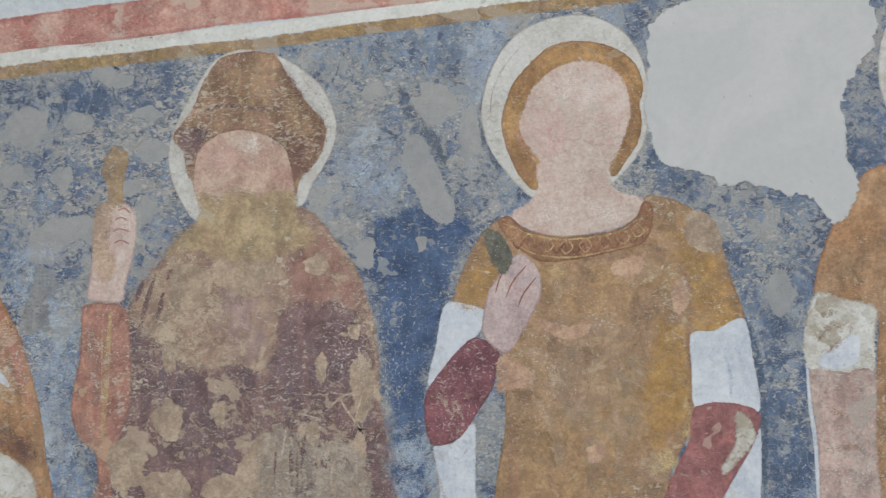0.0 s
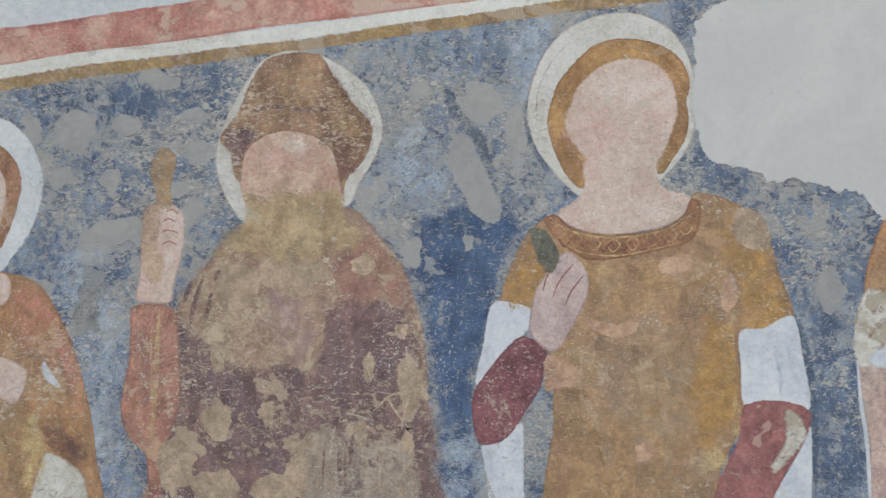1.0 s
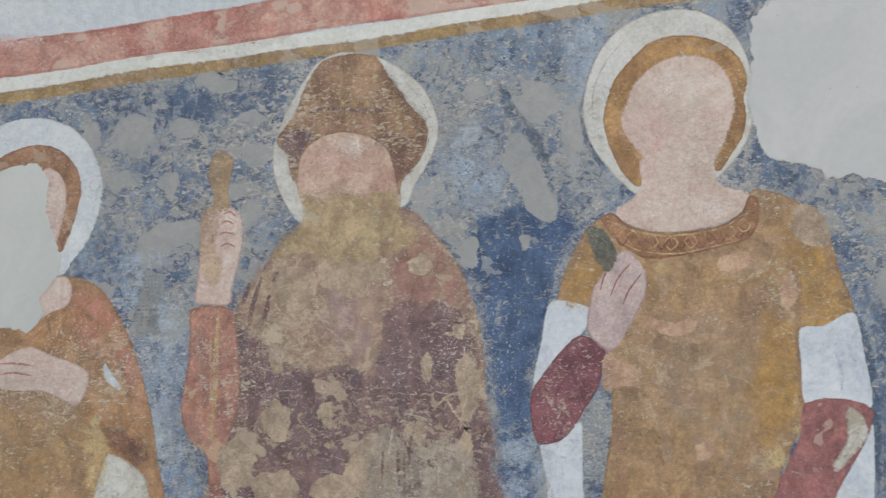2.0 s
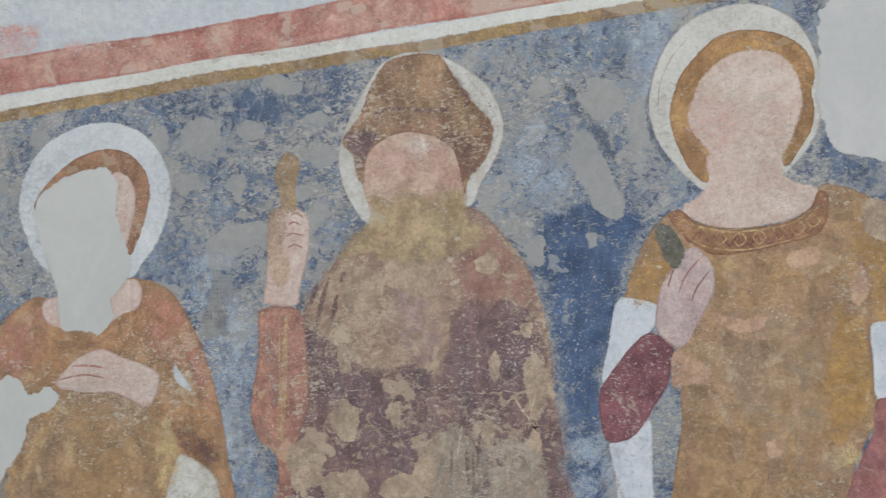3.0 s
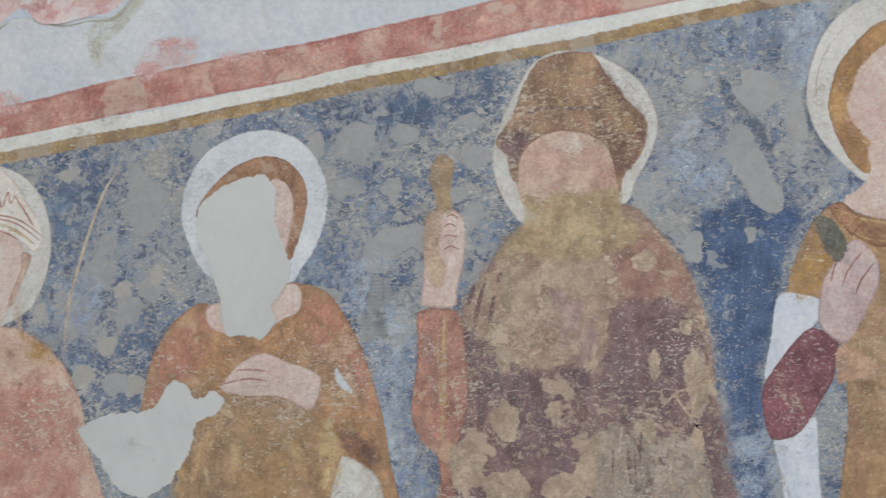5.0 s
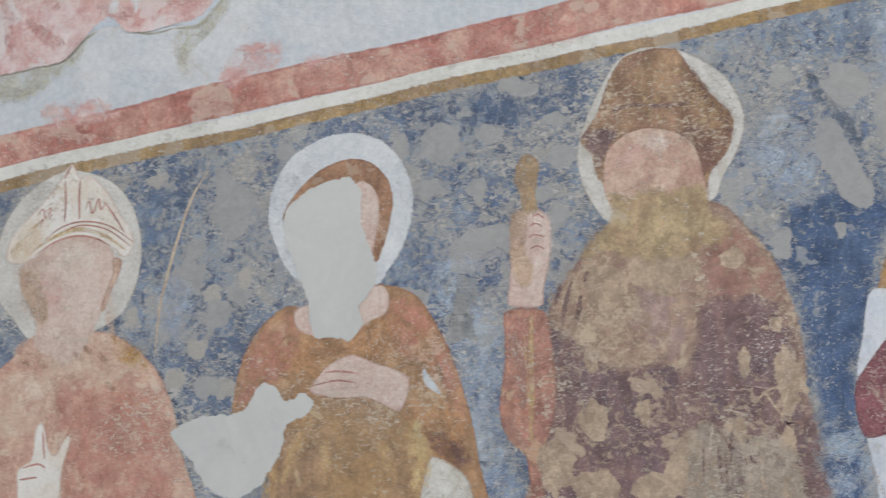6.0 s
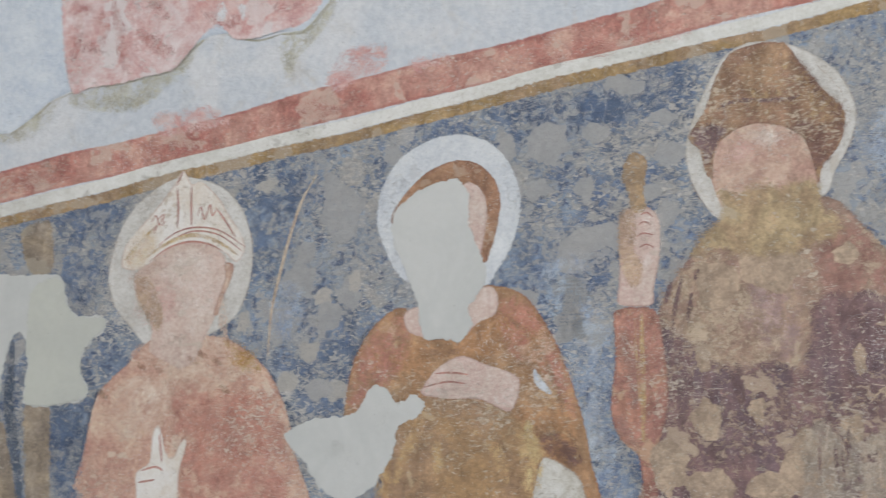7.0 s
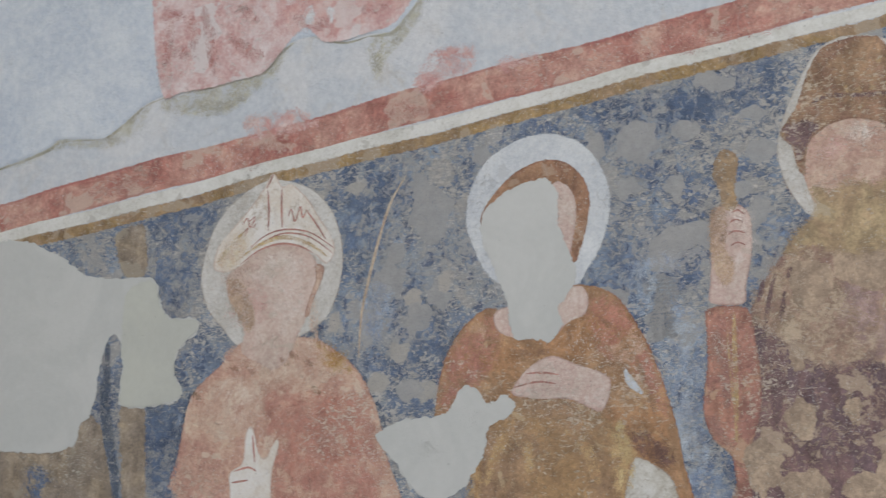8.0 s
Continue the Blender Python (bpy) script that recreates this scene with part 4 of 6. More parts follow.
sheet("neck", smooth_loop(cm(lady_at, [(-10.6, 3.8), (-3.2, 5.4), (3.5, 3.4), (3.8, -0.4), (5.8, -2.4), (9.4, -3.4), (10.4, -4.5), (8.3, -8.2), (3.1, -10.3), (-3.5, -11.3), (-9.1, -11.1), (-13.5, -9.5), (-16.2, -6.9), (-12.3, -4.0), (-10.5, -1.2)])), 7, M_FACE, lady, "")
lady_head = sheet("head", smooth_loop(cm(lady_at, [(0.7, 25.1), (4.6, 23.6), (7.3, 19.9), (8.1, 14.5), (7.0, 9.6), (4.9, 4.9), (2.8, 1.7), (-0.2, 0.0), (-3.5, -0.2), (-6.9, 0.7), (-9.4, 3.0), (-11.1, 5.6), (-13.5, 8.6), (-14.4, 11.6), (-13.4, 15.2), (-11.7, 19.3), (-7.9, 23.2), (-3.3, 25.1)])), 8, M_FACE, lady, "rose-tinted plain oval")
sheet("pale_wash", oval(lady_at[0] + -0.017, lady_at[1] + 0.196, 0.07, 0.045, 0), 9, M_PALEWASH, lady_head, "")
sheet("rose_wash", oval(lady_at[0] + -0.093, lady_at[1] + 0.103, 0.05, 0.05, 0), 9, M_ROSE, lady_head, "")
sheet("pale_wash", oval(lady_at[0] + -0.018, lady_at[1] + -0.070, 0.090, 0.032, 0), 9, M_PALEWASH, lady_head, "")
lady_gown = sheet("gown", smooth_loop(cm(lady_at, [(-18.7, -7.9), (-11.9, -10.3), (-5.2, -11.4), (4.3, -10.3), (9.6, -6.9), (10.9, -3.1), (18.4, -5.2), (24.6, -11.4), (26.7, -19.9), (29.0, -29.5), (18.8, -32.2), (19.0, -47.6), (14.0, -58.4), (11.5, -73.3), (-18.5, -73.3), (-17.5, -48.5), (-17.9, -36.4), (-21.2, -27.3), (-27.9, -25.6), (-23.8, -13.6)])), 8, M_OCHRE, lady, "rubbed ochre gown")
sheet("bright_ochre", smooth_loop(cm(lady_at, [(16.0, -11.8), (23.7, -13.1), (27.5, -28.9), (19.2, -31.1), (18.4, -21.0)])), 9, M_OCHREBRIGHT, lady_gown, "")
sheet("bright_ochre", smooth_loop(cm(lady_at, [(12.2, -27.7), (18.1, -32.2), (17.6, -47.6), (10.4, -54.1), (9.6, -43.2)])), 9, M_OCHREBRIGHT, lady_gown, "")
sheet("bright_ochre", smooth_loop(cm(lady_at, [(-27.1, -23.9), (-22.1, -13.6), (-18.7, -17.1), (-21.6, -25.6)])), 9, M_OCHREBRIGHT, lady_gown, "")
blob("tan_patch", lady_at, (8.6, -18.6), 4.4, 3.0, 9, M_PALEOCHRE, lady_gown, 33)
blob("tan_patch", lady_at, (1.1, -30.9), 8.8, 2.7, 9, M_PALEOCHRE, lady_gown, 34)
blob("tan_patch", lady_at, (-2.4, -40.9), 6.6, 5.5, 9, M_PALEOCHRE, lady_gown, 36)
blob("tan_patch", lady_at, (-0.4, -54.1), 3.2, 2.6, 9, M_PALEOCHRE, lady_gown, 37)
blob("tan_patch", lady_at, (-13.3, -37.5), 4.4, 4.5, 9, M_PALEOCHRE, lady_gown, 38)
blob("tan_patch", lady_at, (11.4, -57.3), 3.2, 2.6, 9, M_PALEOCHRE, lady_gown, 39)
blob("tan_patch", lady_at, (-6.5, -20.7), 2.7, 3.9, 9, M_PALEOCHRE, lady_gown, 40)
sheet("tan_loss", smooth_loop(cm(lady_at, [(18.7, -7.0), (22.5, -7.1), (24.9, -10.3), (25.1, -14.9), (21.1, -14.8), (18.5, -12.5)])), 10, M_TAN, lady_gown, "")
stroke("sleeve_edge", cm(lady_at, [(-32.4, -52.9), (-31.2, -56.8), (-29.8, -61.1), (-28.5, -65.2)]), 0.0110, 11, M_UMBERLINE, lady_gown)
stroke("fold", cm(lady_at, [(-16.4, -43.8), (-16.2, -52.5), (-16.2, -61.0), (-16.6, -68.5)]), 0.0300, 9, M_REDGLAZE, lady_gown)
sheet("worn_wash", smooth_loop(cm(lady_at, [(-6.6, -33.0), (2.1, -32.1), (10.4, -35.6), (12.1, -44.3), (8.7, -50.7), (0.2, -51.6), (-6.0, -48.3), (-8.4, -40.7)])), 9, M_GREYGLAZE, lady_gown, "")
stroke("fold", cm(lady_at, [(17.7, -18.8), (18.8, -25.6), (18.2, -33.4), (18.7, -42.2), (16.9, -50.9), (14.4, -57.4)]), 0.0130, 10, M_REDGLAZE, lady_gown)
stroke("fold", cm(lady_at, [(17.2, -17.6), (18.3, -21.1), (18.7, -23.3)]), 0.0200, 10, M_REDGLAZE, lady_gown)
sheet("tan_patch", smooth_loop(cm(lady_at, [(-11.4, -28.2), (-7.3, -28.9), (-4.6, -29.6), (-0.6, -27.8), (-1.1, -31.0), (-5.3, -32.3), (-9.2, -30.7)])), 10, M_TANPINK, lady_gown, "")
sheet("tan_patch", smooth_loop(cm(lady_at, [(3.9, -17.0), (9.0, -15.5), (10.3, -18.0), (6.9, -19.8), (4.0, -19.3)])), 10, M_TANPINK, lady_gown, "")
sheet("tan_patch", smooth_loop(cm(lady_at, [(16.0, -21.0), (18.3, -19.9), (18.7, -24.4), (16.8, -27.8), (15.3, -25.5)])), 10, M_TANPINK, lady_gown, "")
sheet("tan_patch", smooth_loop(cm(lady_at, [(-1.7, -53.0), (0.9, -52.8), (1.5, -55.4), (-1.1, -56.0)])), 10, M_TANPINK, lady_gown, "")
sheet("tan_patch", smooth_loop(cm(lady_at, [(-19.0, -36.0), (-17.0, -35.5), (-11.7, -38.9), (-12.6, -41.1), (-16.8, -42.2), (-19.0, -42.0)])), 10, M_TANPINK, lady_gown, "")
sheet("yellow_wash", smooth_loop(cm(lady_at, [(-8.3, -18.5), (-7.2, -17.3), (-5.5, -18.3), (-5.3, -20.8), (-7.3, -21.9)])), 10, M_YELLOWFLECK, lady_gown, "")
sheet("yellow_wash", smooth_loop(cm(lady_at, [(10.2, -54.1), (13.4, -53.6), (15.5, -55.8), (13.1, -58.2), (10.3, -57.6)])), 10, M_YELLOWFLECK, lady_gown, "")
sheet("yellow_wash", smooth_loop(cm(lady_at, [(16.3, -47.1), (17.6, -43.3), (18.1, -47.7), (17.1, -52.0)])), 10, M_YELLOWFLECK, lady_gown, "")
lady_collar = sheet("collar", smooth_loop(cm(lady_at, [(-18.9, -7.7), (-16.3, -7.2), (-13.5, -9.8), (-9.1, -11.4), (-3.5, -11.6), (3.1, -10.6), (8.3, -8.4), (10.2, -4.5), (12.1, -5.5), (11.7, -10.1), (9.7, -13.2), (4.1, -14.7), (-3.7, -16.2), (-10.3, -16.5), (-14.2, -14.1), (-17.5, -10.8)])), 10, M_COLLAR, lady, "red-brown embroidered collar")
stroke("embroidery", cm(lady_at, [(-16.3, -11.6), (-14.8, -13.7), (-13.2, -11.9), (-12.7, -13.5)]), 0.0046, 11, M_LINE, lady_collar)
stroke("embroidery", cm(lady_at, [(-12.5, -11.7), (-11.0, -13.8), (-9.4, -11.9), (-8.9, -13.6)]), 0.0046, 11, M_LINE, lady_collar)
stroke("embroidery", cm(lady_at, [(-8.7, -12.6), (-7.2, -14.7), (-5.6, -12.9), (-5.1, -14.5)]), 0.0046, 11, M_LINE, lady_collar)
stroke("embroidery", cm(lady_at, [(-4.9, -12.7), (-3.4, -14.8), (-1.8, -13.0), (-1.3, -14.6)]), 0.0046, 11, M_LINE, lady_collar)
stroke("embroidery", cm(lady_at, [(-1.1, -12.8), (0.4, -14.8), (2.0, -13.0), (2.4, -14.6)]), 0.0046, 11, M_LINE, lady_collar)
stroke("embroidery", cm(lady_at, [(2.7, -11.9), (4.2, -14.0), (5.8, -12.2), (6.2, -13.8)]), 0.0046, 11, M_LINE, lady_collar)
stroke("embroidery", cm(lady_at, [(6.5, -10.8), (8.0, -12.9), (9.6, -11.1), (10.0, -12.7)]), 0.0046, 11, M_LINE, lady_collar)
sheet("white_sleeve", smooth_loop(cm(lady_at, [(-29.0, -24.7), (-21.4, -26.1), (-21.9, -29.8), (-27.7, -35.8), (-32.6, -41.2), (-31.0, -32.9)])), 9, M_LINEN, lady, "white linen sleeve")
lady_crimson_sleeve = sheet("crimson_sleeve", smooth_loop(cm(lady_at, [(-23.0, -31.5), (-18.7, -34.3), (-19.1, -38.2), (-20.0, -42.0), (-22.7, -46.1), (-25.6, -50.6), (-28.3, -52.4), (-31.6, -52.7), (-32.8, -50.1), (-33.3, -45.9), (-32.9, -42.4), (-29.8, -37.8), (-26.2, -33.6)])), 10, M_CRIMSON, lady, "dark crimson forearm sleeve")
sheet("hanging_sleeve", smooth_loop(cm(lady_at, [(-31.4, -52.6), (-27.7, -52.3), (-23.5, -48.7), (-23.3, -60.5), (-23.1, -73.3), (-28.7, -73.3), (-30.4, -59.4)])), 9, M_LINEN, lady, "white hanging sleeve end")
lady_palm = sheet("palm", smooth_loop(cm(lady_at, [(-15.9, -15.4), (-13.1, -15.1), (-10.3, -19.5), (-10.6, -24.1), (-13.8, -30.2), (-17.4, -35.0), (-21.9, -30.7), (-20.8, -22.8), (-18.7, -19.4)])), 12, M_FLESHGREY, lady, "cool flesh-coloured painted shape")
stroke("dark_line", cm(lady_at, [(-15.9, -16.2), (-18.2, -19.4), (-19.3, -22.8)]), 0.0034, 13, M_LINE, lady_palm)
stroke("dark_line", cm(lady_at, [(-13.1, -17.2), (-15.9, -20.6), (-17.3, -24.0)]), 0.0034, 13, M_LINE, lady_palm)
stroke("dark_line", cm(lady_at, [(-11.1, -19.5), (-13.7, -22.9), (-14.9, -25.7)]), 0.0034, 13, M_LINE, lady_palm)
sheet("leaf", smooth_loop(cm(lady_at, [(-21.8, -9.9), (-18.1, -10.8), (-15.9, -15.4), (-17.3, -18.9), (-19.6, -17.1)])), 13, M_GREEN, lady, "dull green leaf shape")
sheet("white_sleeve", smooth_loop(cm(lady_at, [(18.7, -31.3), (23.3, -30.6), (29.0, -28.3), (30.6, -36.7), (31.4, -46.4), (25.8, -44.8), (19.1, -45.7), (18.7, -37.8)])), 10, M_LINEN, lady, "white linen sleeve")
stroke("fold", cm(lady_at, [(27.3, -32.3), (28.4, -37.8), (28.8, -44.4)]), 0.0078, 11, M_FOLD, lady_gown)
stroke("fold", cm(lady_at, [(24.6, -33.4), (26.0, -38.9), (26.0, -43.8)]), 0.0078, 11, M_FOLD, lady_gown)
sheet("red_sleeve", smooth_loop(cm(lady_at, [(18.8, -45.9), (23.6, -44.6), (28.6, -45.3), (31.6, -47.5), (29.7, -53.1), (25.2, -60.6), (20.5, -73.3), (9.9, -73.3), (14.0, -59.5), (17.8, -52.0)])), 11, M_REDSLEEVE, lady, "worn red forearm sleeve")

sheet("hanging_sleeve", smooth_loop(cm(lady_at, [(31.4, -49.9), (31.0, -61.7), (29.4, -73.2), (20.3, -73.3), (24.0, -62.7), (29.2, -54.2)])), 12, M_LINEN, lady, "white hanging sleeve end")
lady_worn_strip = sheet("worn_strip", smooth_loop(cm(lady_at, [(26.8, -46.6), (29.4, -47.7), (30.3, -52.0), (26.4, -56.3), (24.7, -58.4), (23.7, -57.4), (26.6, -52.0)])), 13, M_LINENWORN, lady, "")

# bearded figure in a tall hat
man_at = (-0.604, 2.332)
man = thing("painted_figure", man_at, "faded fresco figure in russet robe and tall hat", "fresco figure", "painted row of haloed figures")
man_halo = sheet("halo", smooth_loop(cm(man_at, [(-17.3, 14.1), (-17.1, 18.3), (-15.0, 24.4), (-11.9, 30.3), (-8.3, 35.5), (-2.9, 37.6), (4.3, 36.4), (10.3, 32.7), (14.1, 29.2), (16.4, 25.0), (17.4, 20.7), (16.9, 16.5), (15.1, 12.4), (12.5, 8.2), (10.4, 3.9), (0.3, 1.8), (-10.3, 1.0), (-13.9, 4.5), (-16.3, 9.2)])), 4, M_HALO, man, "cream lime halo with incised rim")
man_robe = sheet("robe", smooth_loop(cm(man_at, [(-8.2, 2.4), (-16.0, -4.5), (-21.7, -12.0), (-25.1, -20.1), (-23.9, -29.8), (-25.7, -43.2), (-27.9, -65.0), (27.0, -65.0), (27.4, -55.0), (27.4, -44.0), (27.0, -34.0), (26.4, -25.0), (24.8, -17.0), (21.6, -8.5), (16.2, -1.4), (11.4, 3.3), (1.0, 4.7)])), 5, M_ROBE, man, "rubbed russet and plum robe with lost patches")

sheet("plum_wash", smooth_loop(cm(man_at, [(-24.3, -20.6), (-16.4, -23.0), (-11.6, -28.7), (-1.4, -28.8), (7.8, -33.3), (25.6, -34.6), (25.6, -65.0), (-26.8, -65.0), (-24.1, -41.0)])), 6, M_PURPLE, man_robe, "")
sheet("tan_wash", smooth_loop(cm(man_at, [(-23.5, -13.7), (-16.0, -5.1), (-4.6, -1.1), (9.3, -2.5), (7.4, -18.7), (0.8, -27.7), (-15.1, -26.4), (-21.1, -20.7)])), 7, M_TANWASH, man_robe, "")
sheet("plum_wash", smooth_loop(cm(man_at, [(6.7, -18.8), (12.4, -15.5), (21.5, -17.5), (24.2, -23.9), (24.7, -32.8), (22.4, -39.4), (13.5, -38.1), (6.7, -41.3), (3.3, -34.6), (5.6, -27.9)])), 8, M_PURPLE, man_robe, "")
sheet("russet_wash", smooth_loop(cm(man_at, [(10.2, -2.1), (17.1, -4.1), (21.6, -10.1), (23.2, -15.9), (15.9, -15.6), (9.0, -14.3), (8.1, -7.3)])), 8, M_RUSSETDEEP, man_robe, "")
sheet("rose_wash", smooth_loop(cm(man_at, [(-4.9, -11.5), (2.1, -10.5), (4.4, -18.7), (3.3, -27.8), (-2.5, -27.6), (-6.0, -19.5)])), 8, M_MAUVE, man_robe, "")
blob("tan_patch", man_at, (-14.6, -38.8), 3.4, 4.2, 8, M_TAN, man_robe, 41)
blob("tan_patch", man_at, (-4.9, -37.7), 2.0, 2.9, 8, M_TAN, man_robe, 42)
blob("tan_patch", man_at, (13.0, -42.2), 2.2, 3.5, 8, M_TAN, man_robe, 43)
blob("tan_patch", man_at, (23.2, -33.0), 2.9, 6.7, 8, M_TAN, man_robe, 44)
blob("tan_patch", man_at, (22.4, -45.6), 2.0, 4.4, 8, M_TAN, man_robe, 45)
blob("tan_patch", man_at, (5.9, -48.8), 6.7, 7.2, 8, M_TAN, man_robe, 46)
blob("tan_patch", man_at, (19.3, -54.3), 6.6, 5.4, 8, M_TAN, man_robe, 47)
blob("tan_patch", man_at, (-12.3, -11.5), 5.3, 5.8, 8, M_TAN, man_robe, 48)
blob("tan_patch", man_at, (-0.9, -9.3), 6.9, 5.8, 8, M_TAN, man_robe, 49)
blob("tan_patch", man_at, (-23.2, -48.7), 4.1, 5.5, 8, M_TAN, man_robe, 50)
blob("tan_patch", man_at, (21.6, -21.6), 1.4, 1.8, 8, M_TAN, man_robe, 51)
blob("tan_patch", man_at, (15.0, -28.9), 1.6, 2.9, 8, M_TAN, man_robe, 52)
blob("tan_patch", man_at, (-15.1, -26.4), 1.8, 3.0, 8, M_TAN, man_robe, 53)
blob("tan_patch", man_at, (14.0, -8.4), 2.7, 2.5, 8, M_TAN, man_robe, 54)
blob("tan_patch", man_at, (-15.1, -53.1), 4.5, 4.4, 8, M_TAN, man_robe, 55)
blob("tan_patch", man_at, (-2.8, -53.1), 4.5, 3.7, 8, M_TAN, man_robe, 56)
stroke("pale_scuff", cm(man_at, [(20.2, -36.8), (23.4, -32.3), (25.0, -29.0)]), 0.0100, 9, M_SCUFF, man_robe)
stroke("pale_scuff", cm(man_at, [(22.5, -42.3), (24.6, -37.9), (25.0, -34.6)]), 0.0099, 9, M_SCUFF, man_robe)
stroke("pale_scuff", cm(man_at, [(14.2, -44.5), (13.2, -49.9), (12.7, -54.3)]), 0.0099, 9, M_SCUFF, man_robe)
stroke("pale_scuff", cm(man_at, [(11.4, -44.4), (11.0, -49.9)]), 0.0099, 9, M_SCUFF, man_robe)
stroke("pale_scuff", cm(man_at, [(14.3, -23.3), (17.6, -18.8)]), 0.0102, 9, M_SCUFF, man_robe)
sheet("tan_wash", smooth_loop(cm(man_at, [(3.8, -42.8), (7.9, -40.2), (14.7, -44.5), (20.2, -42.5), (25.3, -48.9), (24.8, -65.0), (2.0, -65.0), (2.9, -52.1)])), 10, M_LOWERTAN, man_robe, "")
man_head = sheet("head", smooth_loop(cm(man_at, [(-10.1, 17.7), (-6.3, 20.1), (-2.2, 20.6), (3.2, 19.3), (7.1, 16.2), (8.5, 11.6), (9.1, 5.6), (6.7, 1.6), (-0.3, 0.7), (-7.3, 1.6), (-10.3, 3.9), (-12.2, 9.6), (-11.8, 15.0)])), 8, M_FLESHTAN, man, "plain flesh-coloured shape")
sheet("pale_wash", oval(man_at[0] + -0.023, man_at[1] + 0.172, 0.044, 0.029, 0), 9, M_PALEWASH, man_head, "")
sheet("rose_wash", oval(man_at[0] + -0.069, man_at[1] + 0.149, 0.040, 0.029, 0), 9, M_ROSE, man_head, "")
sheet("umber_wash", oval(man_at[0] + -0.055, man_at[1] + 0.083, 0.051, 0.026, 0), 9, M_UMBERWASH, man_head, "")
sheet("beard", smooth_loop(cm(man_at, [(-11.2, 6.5), (-6.2, 6.1), (-3.3, 7.6), (2.0, 6.5), (6.7, 7.1), (9.3, 6.2), (10.4, 0.8), (13.4, -3.4), (6.7, -6.3), (-2.6, -7.1), (-12.0, -5.1), (-16.7, -5.4), (-12.1, 0.6), (-10.3, 3.5)])), 10, M_BEARD, man, "olive-brown beard-like shape")
man_hat = sheet("hat", smooth_loop(cm(man_at, [(-6.5, 36.1), (-0.4, 37.1), (4.3, 36.2), (7.3, 31.3), (10.3, 26.9), (14.0, 22.3), (15.3, 20.2), (14.7, 16.0), (13.1, 12.9), (10.2, 9.7), (9.3, 5.9), (8.4, 11.6), (6.7, 16.0), (3.2, 18.8), (-2.2, 20.2), (-6.3, 19.6), (-9.7, 17.6), (-11.3, 15.0), (-12.0, 9.6), (-13.4, 11.5), (-14.2, 15.7), (-16.6, 18.7), (-15.7, 20.7), (-13.0, 24.2), (-11.2, 29.1), (-9.1, 33.3)])), 11, M_HAT, man, "tall russet hat")
sheet("hat_brim", smooth_loop(cm(man_at, [(5.5, 34.2), (8.2, 30.7), (10.9, 26.2), (14.5, 21.8), (15.2, 19.9), (14.4, 15.8), (12.6, 12.6), (9.8, 9.4), (8.8, 8.0), (7.7, 14.3), (4.4, 18.0), (6.7, 19.8), (11.4, 18.6), (12.0, 21.6), (8.5, 25.5), (6.5, 29.9)])), 12, M_HATDARK, man_hat, "plum-brown turned brim")
sheet("hat_brim", smooth_loop(cm(man_at, [(-16.5, 18.7), (-15.5, 20.7), (-11.7, 21.3), (-8.5, 19.7), (-10.5, 17.1), (-12.0, 13.8), (-13.2, 12.7), (-14.1, 15.7)])), 12, M_PLUM, man_hat, "plum-brown turned brim")
stroke("hat_seam", cm(man_at, [(-10.6, 24.1), (-6.4, 25.5), (2.0, 24.6), (6.7, 24.9)]), 0.0110, 12, M_PLUM, man_hat)
man_forearm = sheet("forearm", smooth_loop(cm(man_at, [(-29.0, 5.4), (-26.1, 5.5), (-23.7, 2.9), (-23.3, -1.9), (-23.9, -7.2), (-25.0, -11.9), (-25.6, -15.4), (-32.5, -14.7), (-32.4, -10.5), (-32.1, -5.1), (-32.0, 1.5), (-31.1, 4.3)])), 7, M_FLESH, man, "pale flesh-coloured forearm shape")
sheet("tan_wash", smooth_loop(cm(man_at, [(-32.1, 3.9), (-29.0, 5.4), (-28.4, 1.3), (-29.0, -3.5), (-27.2, -6.5), (-27.9, -10.6), (-30.2, -11.1), (-32.1, -5.7)])), 8, M_TANGLAZE, man_forearm, "")
sheet("pale_wash", smooth_loop(cm(man_at, [(-27.7, 4.6), (-24.6, 4.0), (-23.3, 0.5), (-23.9, -4.9), (-26.1, -3.6), (-27.4, 0.7)])), 8, M_PALEWASH, man_forearm, "")
stroke("dark_line", cm(man_at, [(-28.1, 1.5), (-26.7, 2.2), (-25.0, 1.4)]), 0.0036, 9, M_REDLINE, man_forearm)
stroke("dark_line", cm(man_at, [(-28.3, -0.9), (-26.9, -0.2), (-24.7, -0.8)]), 0.0036, 9, M_REDLINE, man_forearm)
stroke("dark_line", cm(man_at, [(-28.0, -3.3), (-26.4, -2.6), (-24.7, -3.4)]), 0.0036, 9, M_REDLINE, man_forearm)
stroke("dark_line", cm(man_at, [(-27.5, 3.7), (-26.0, 4.1), (-24.8, 3.1)]), 0.0036, 9, M_REDLINE, man_forearm)
sheet("brick_sleeve", smooth_loop(cm(man_at, [(-33.1, -15.9), (-25.2, -16.3), (-23.5, -22.9), (-22.7, -34.3), (-24.4, -41.5), (-25.6, -45.4), (-25.5, -55.3), (-28.0, -55.3), (-29.2, -46.1), (-32.8, -42.6), (-34.8, -36.4), (-33.6, -27.4), (-33.5, -20.6)])), 8, M_SLEEVE3, man, "brick-red worn sleeve")
stroke("gold_streak", cm(man_at, [(-27.7, -16.9), (-27.9, -25.2), (-27.9, -34.2), (-28.2, -43.2)]), 0.0120, 10, M_GOLDSTREAK, man_robe)
stroke("gold_streak", cm(man_at, [(-29.3, -17.4), (-29.0, -27.4), (-28.5, -36.5)]), 0.0046, 10, M_GOLDSTREAK, man_robe)
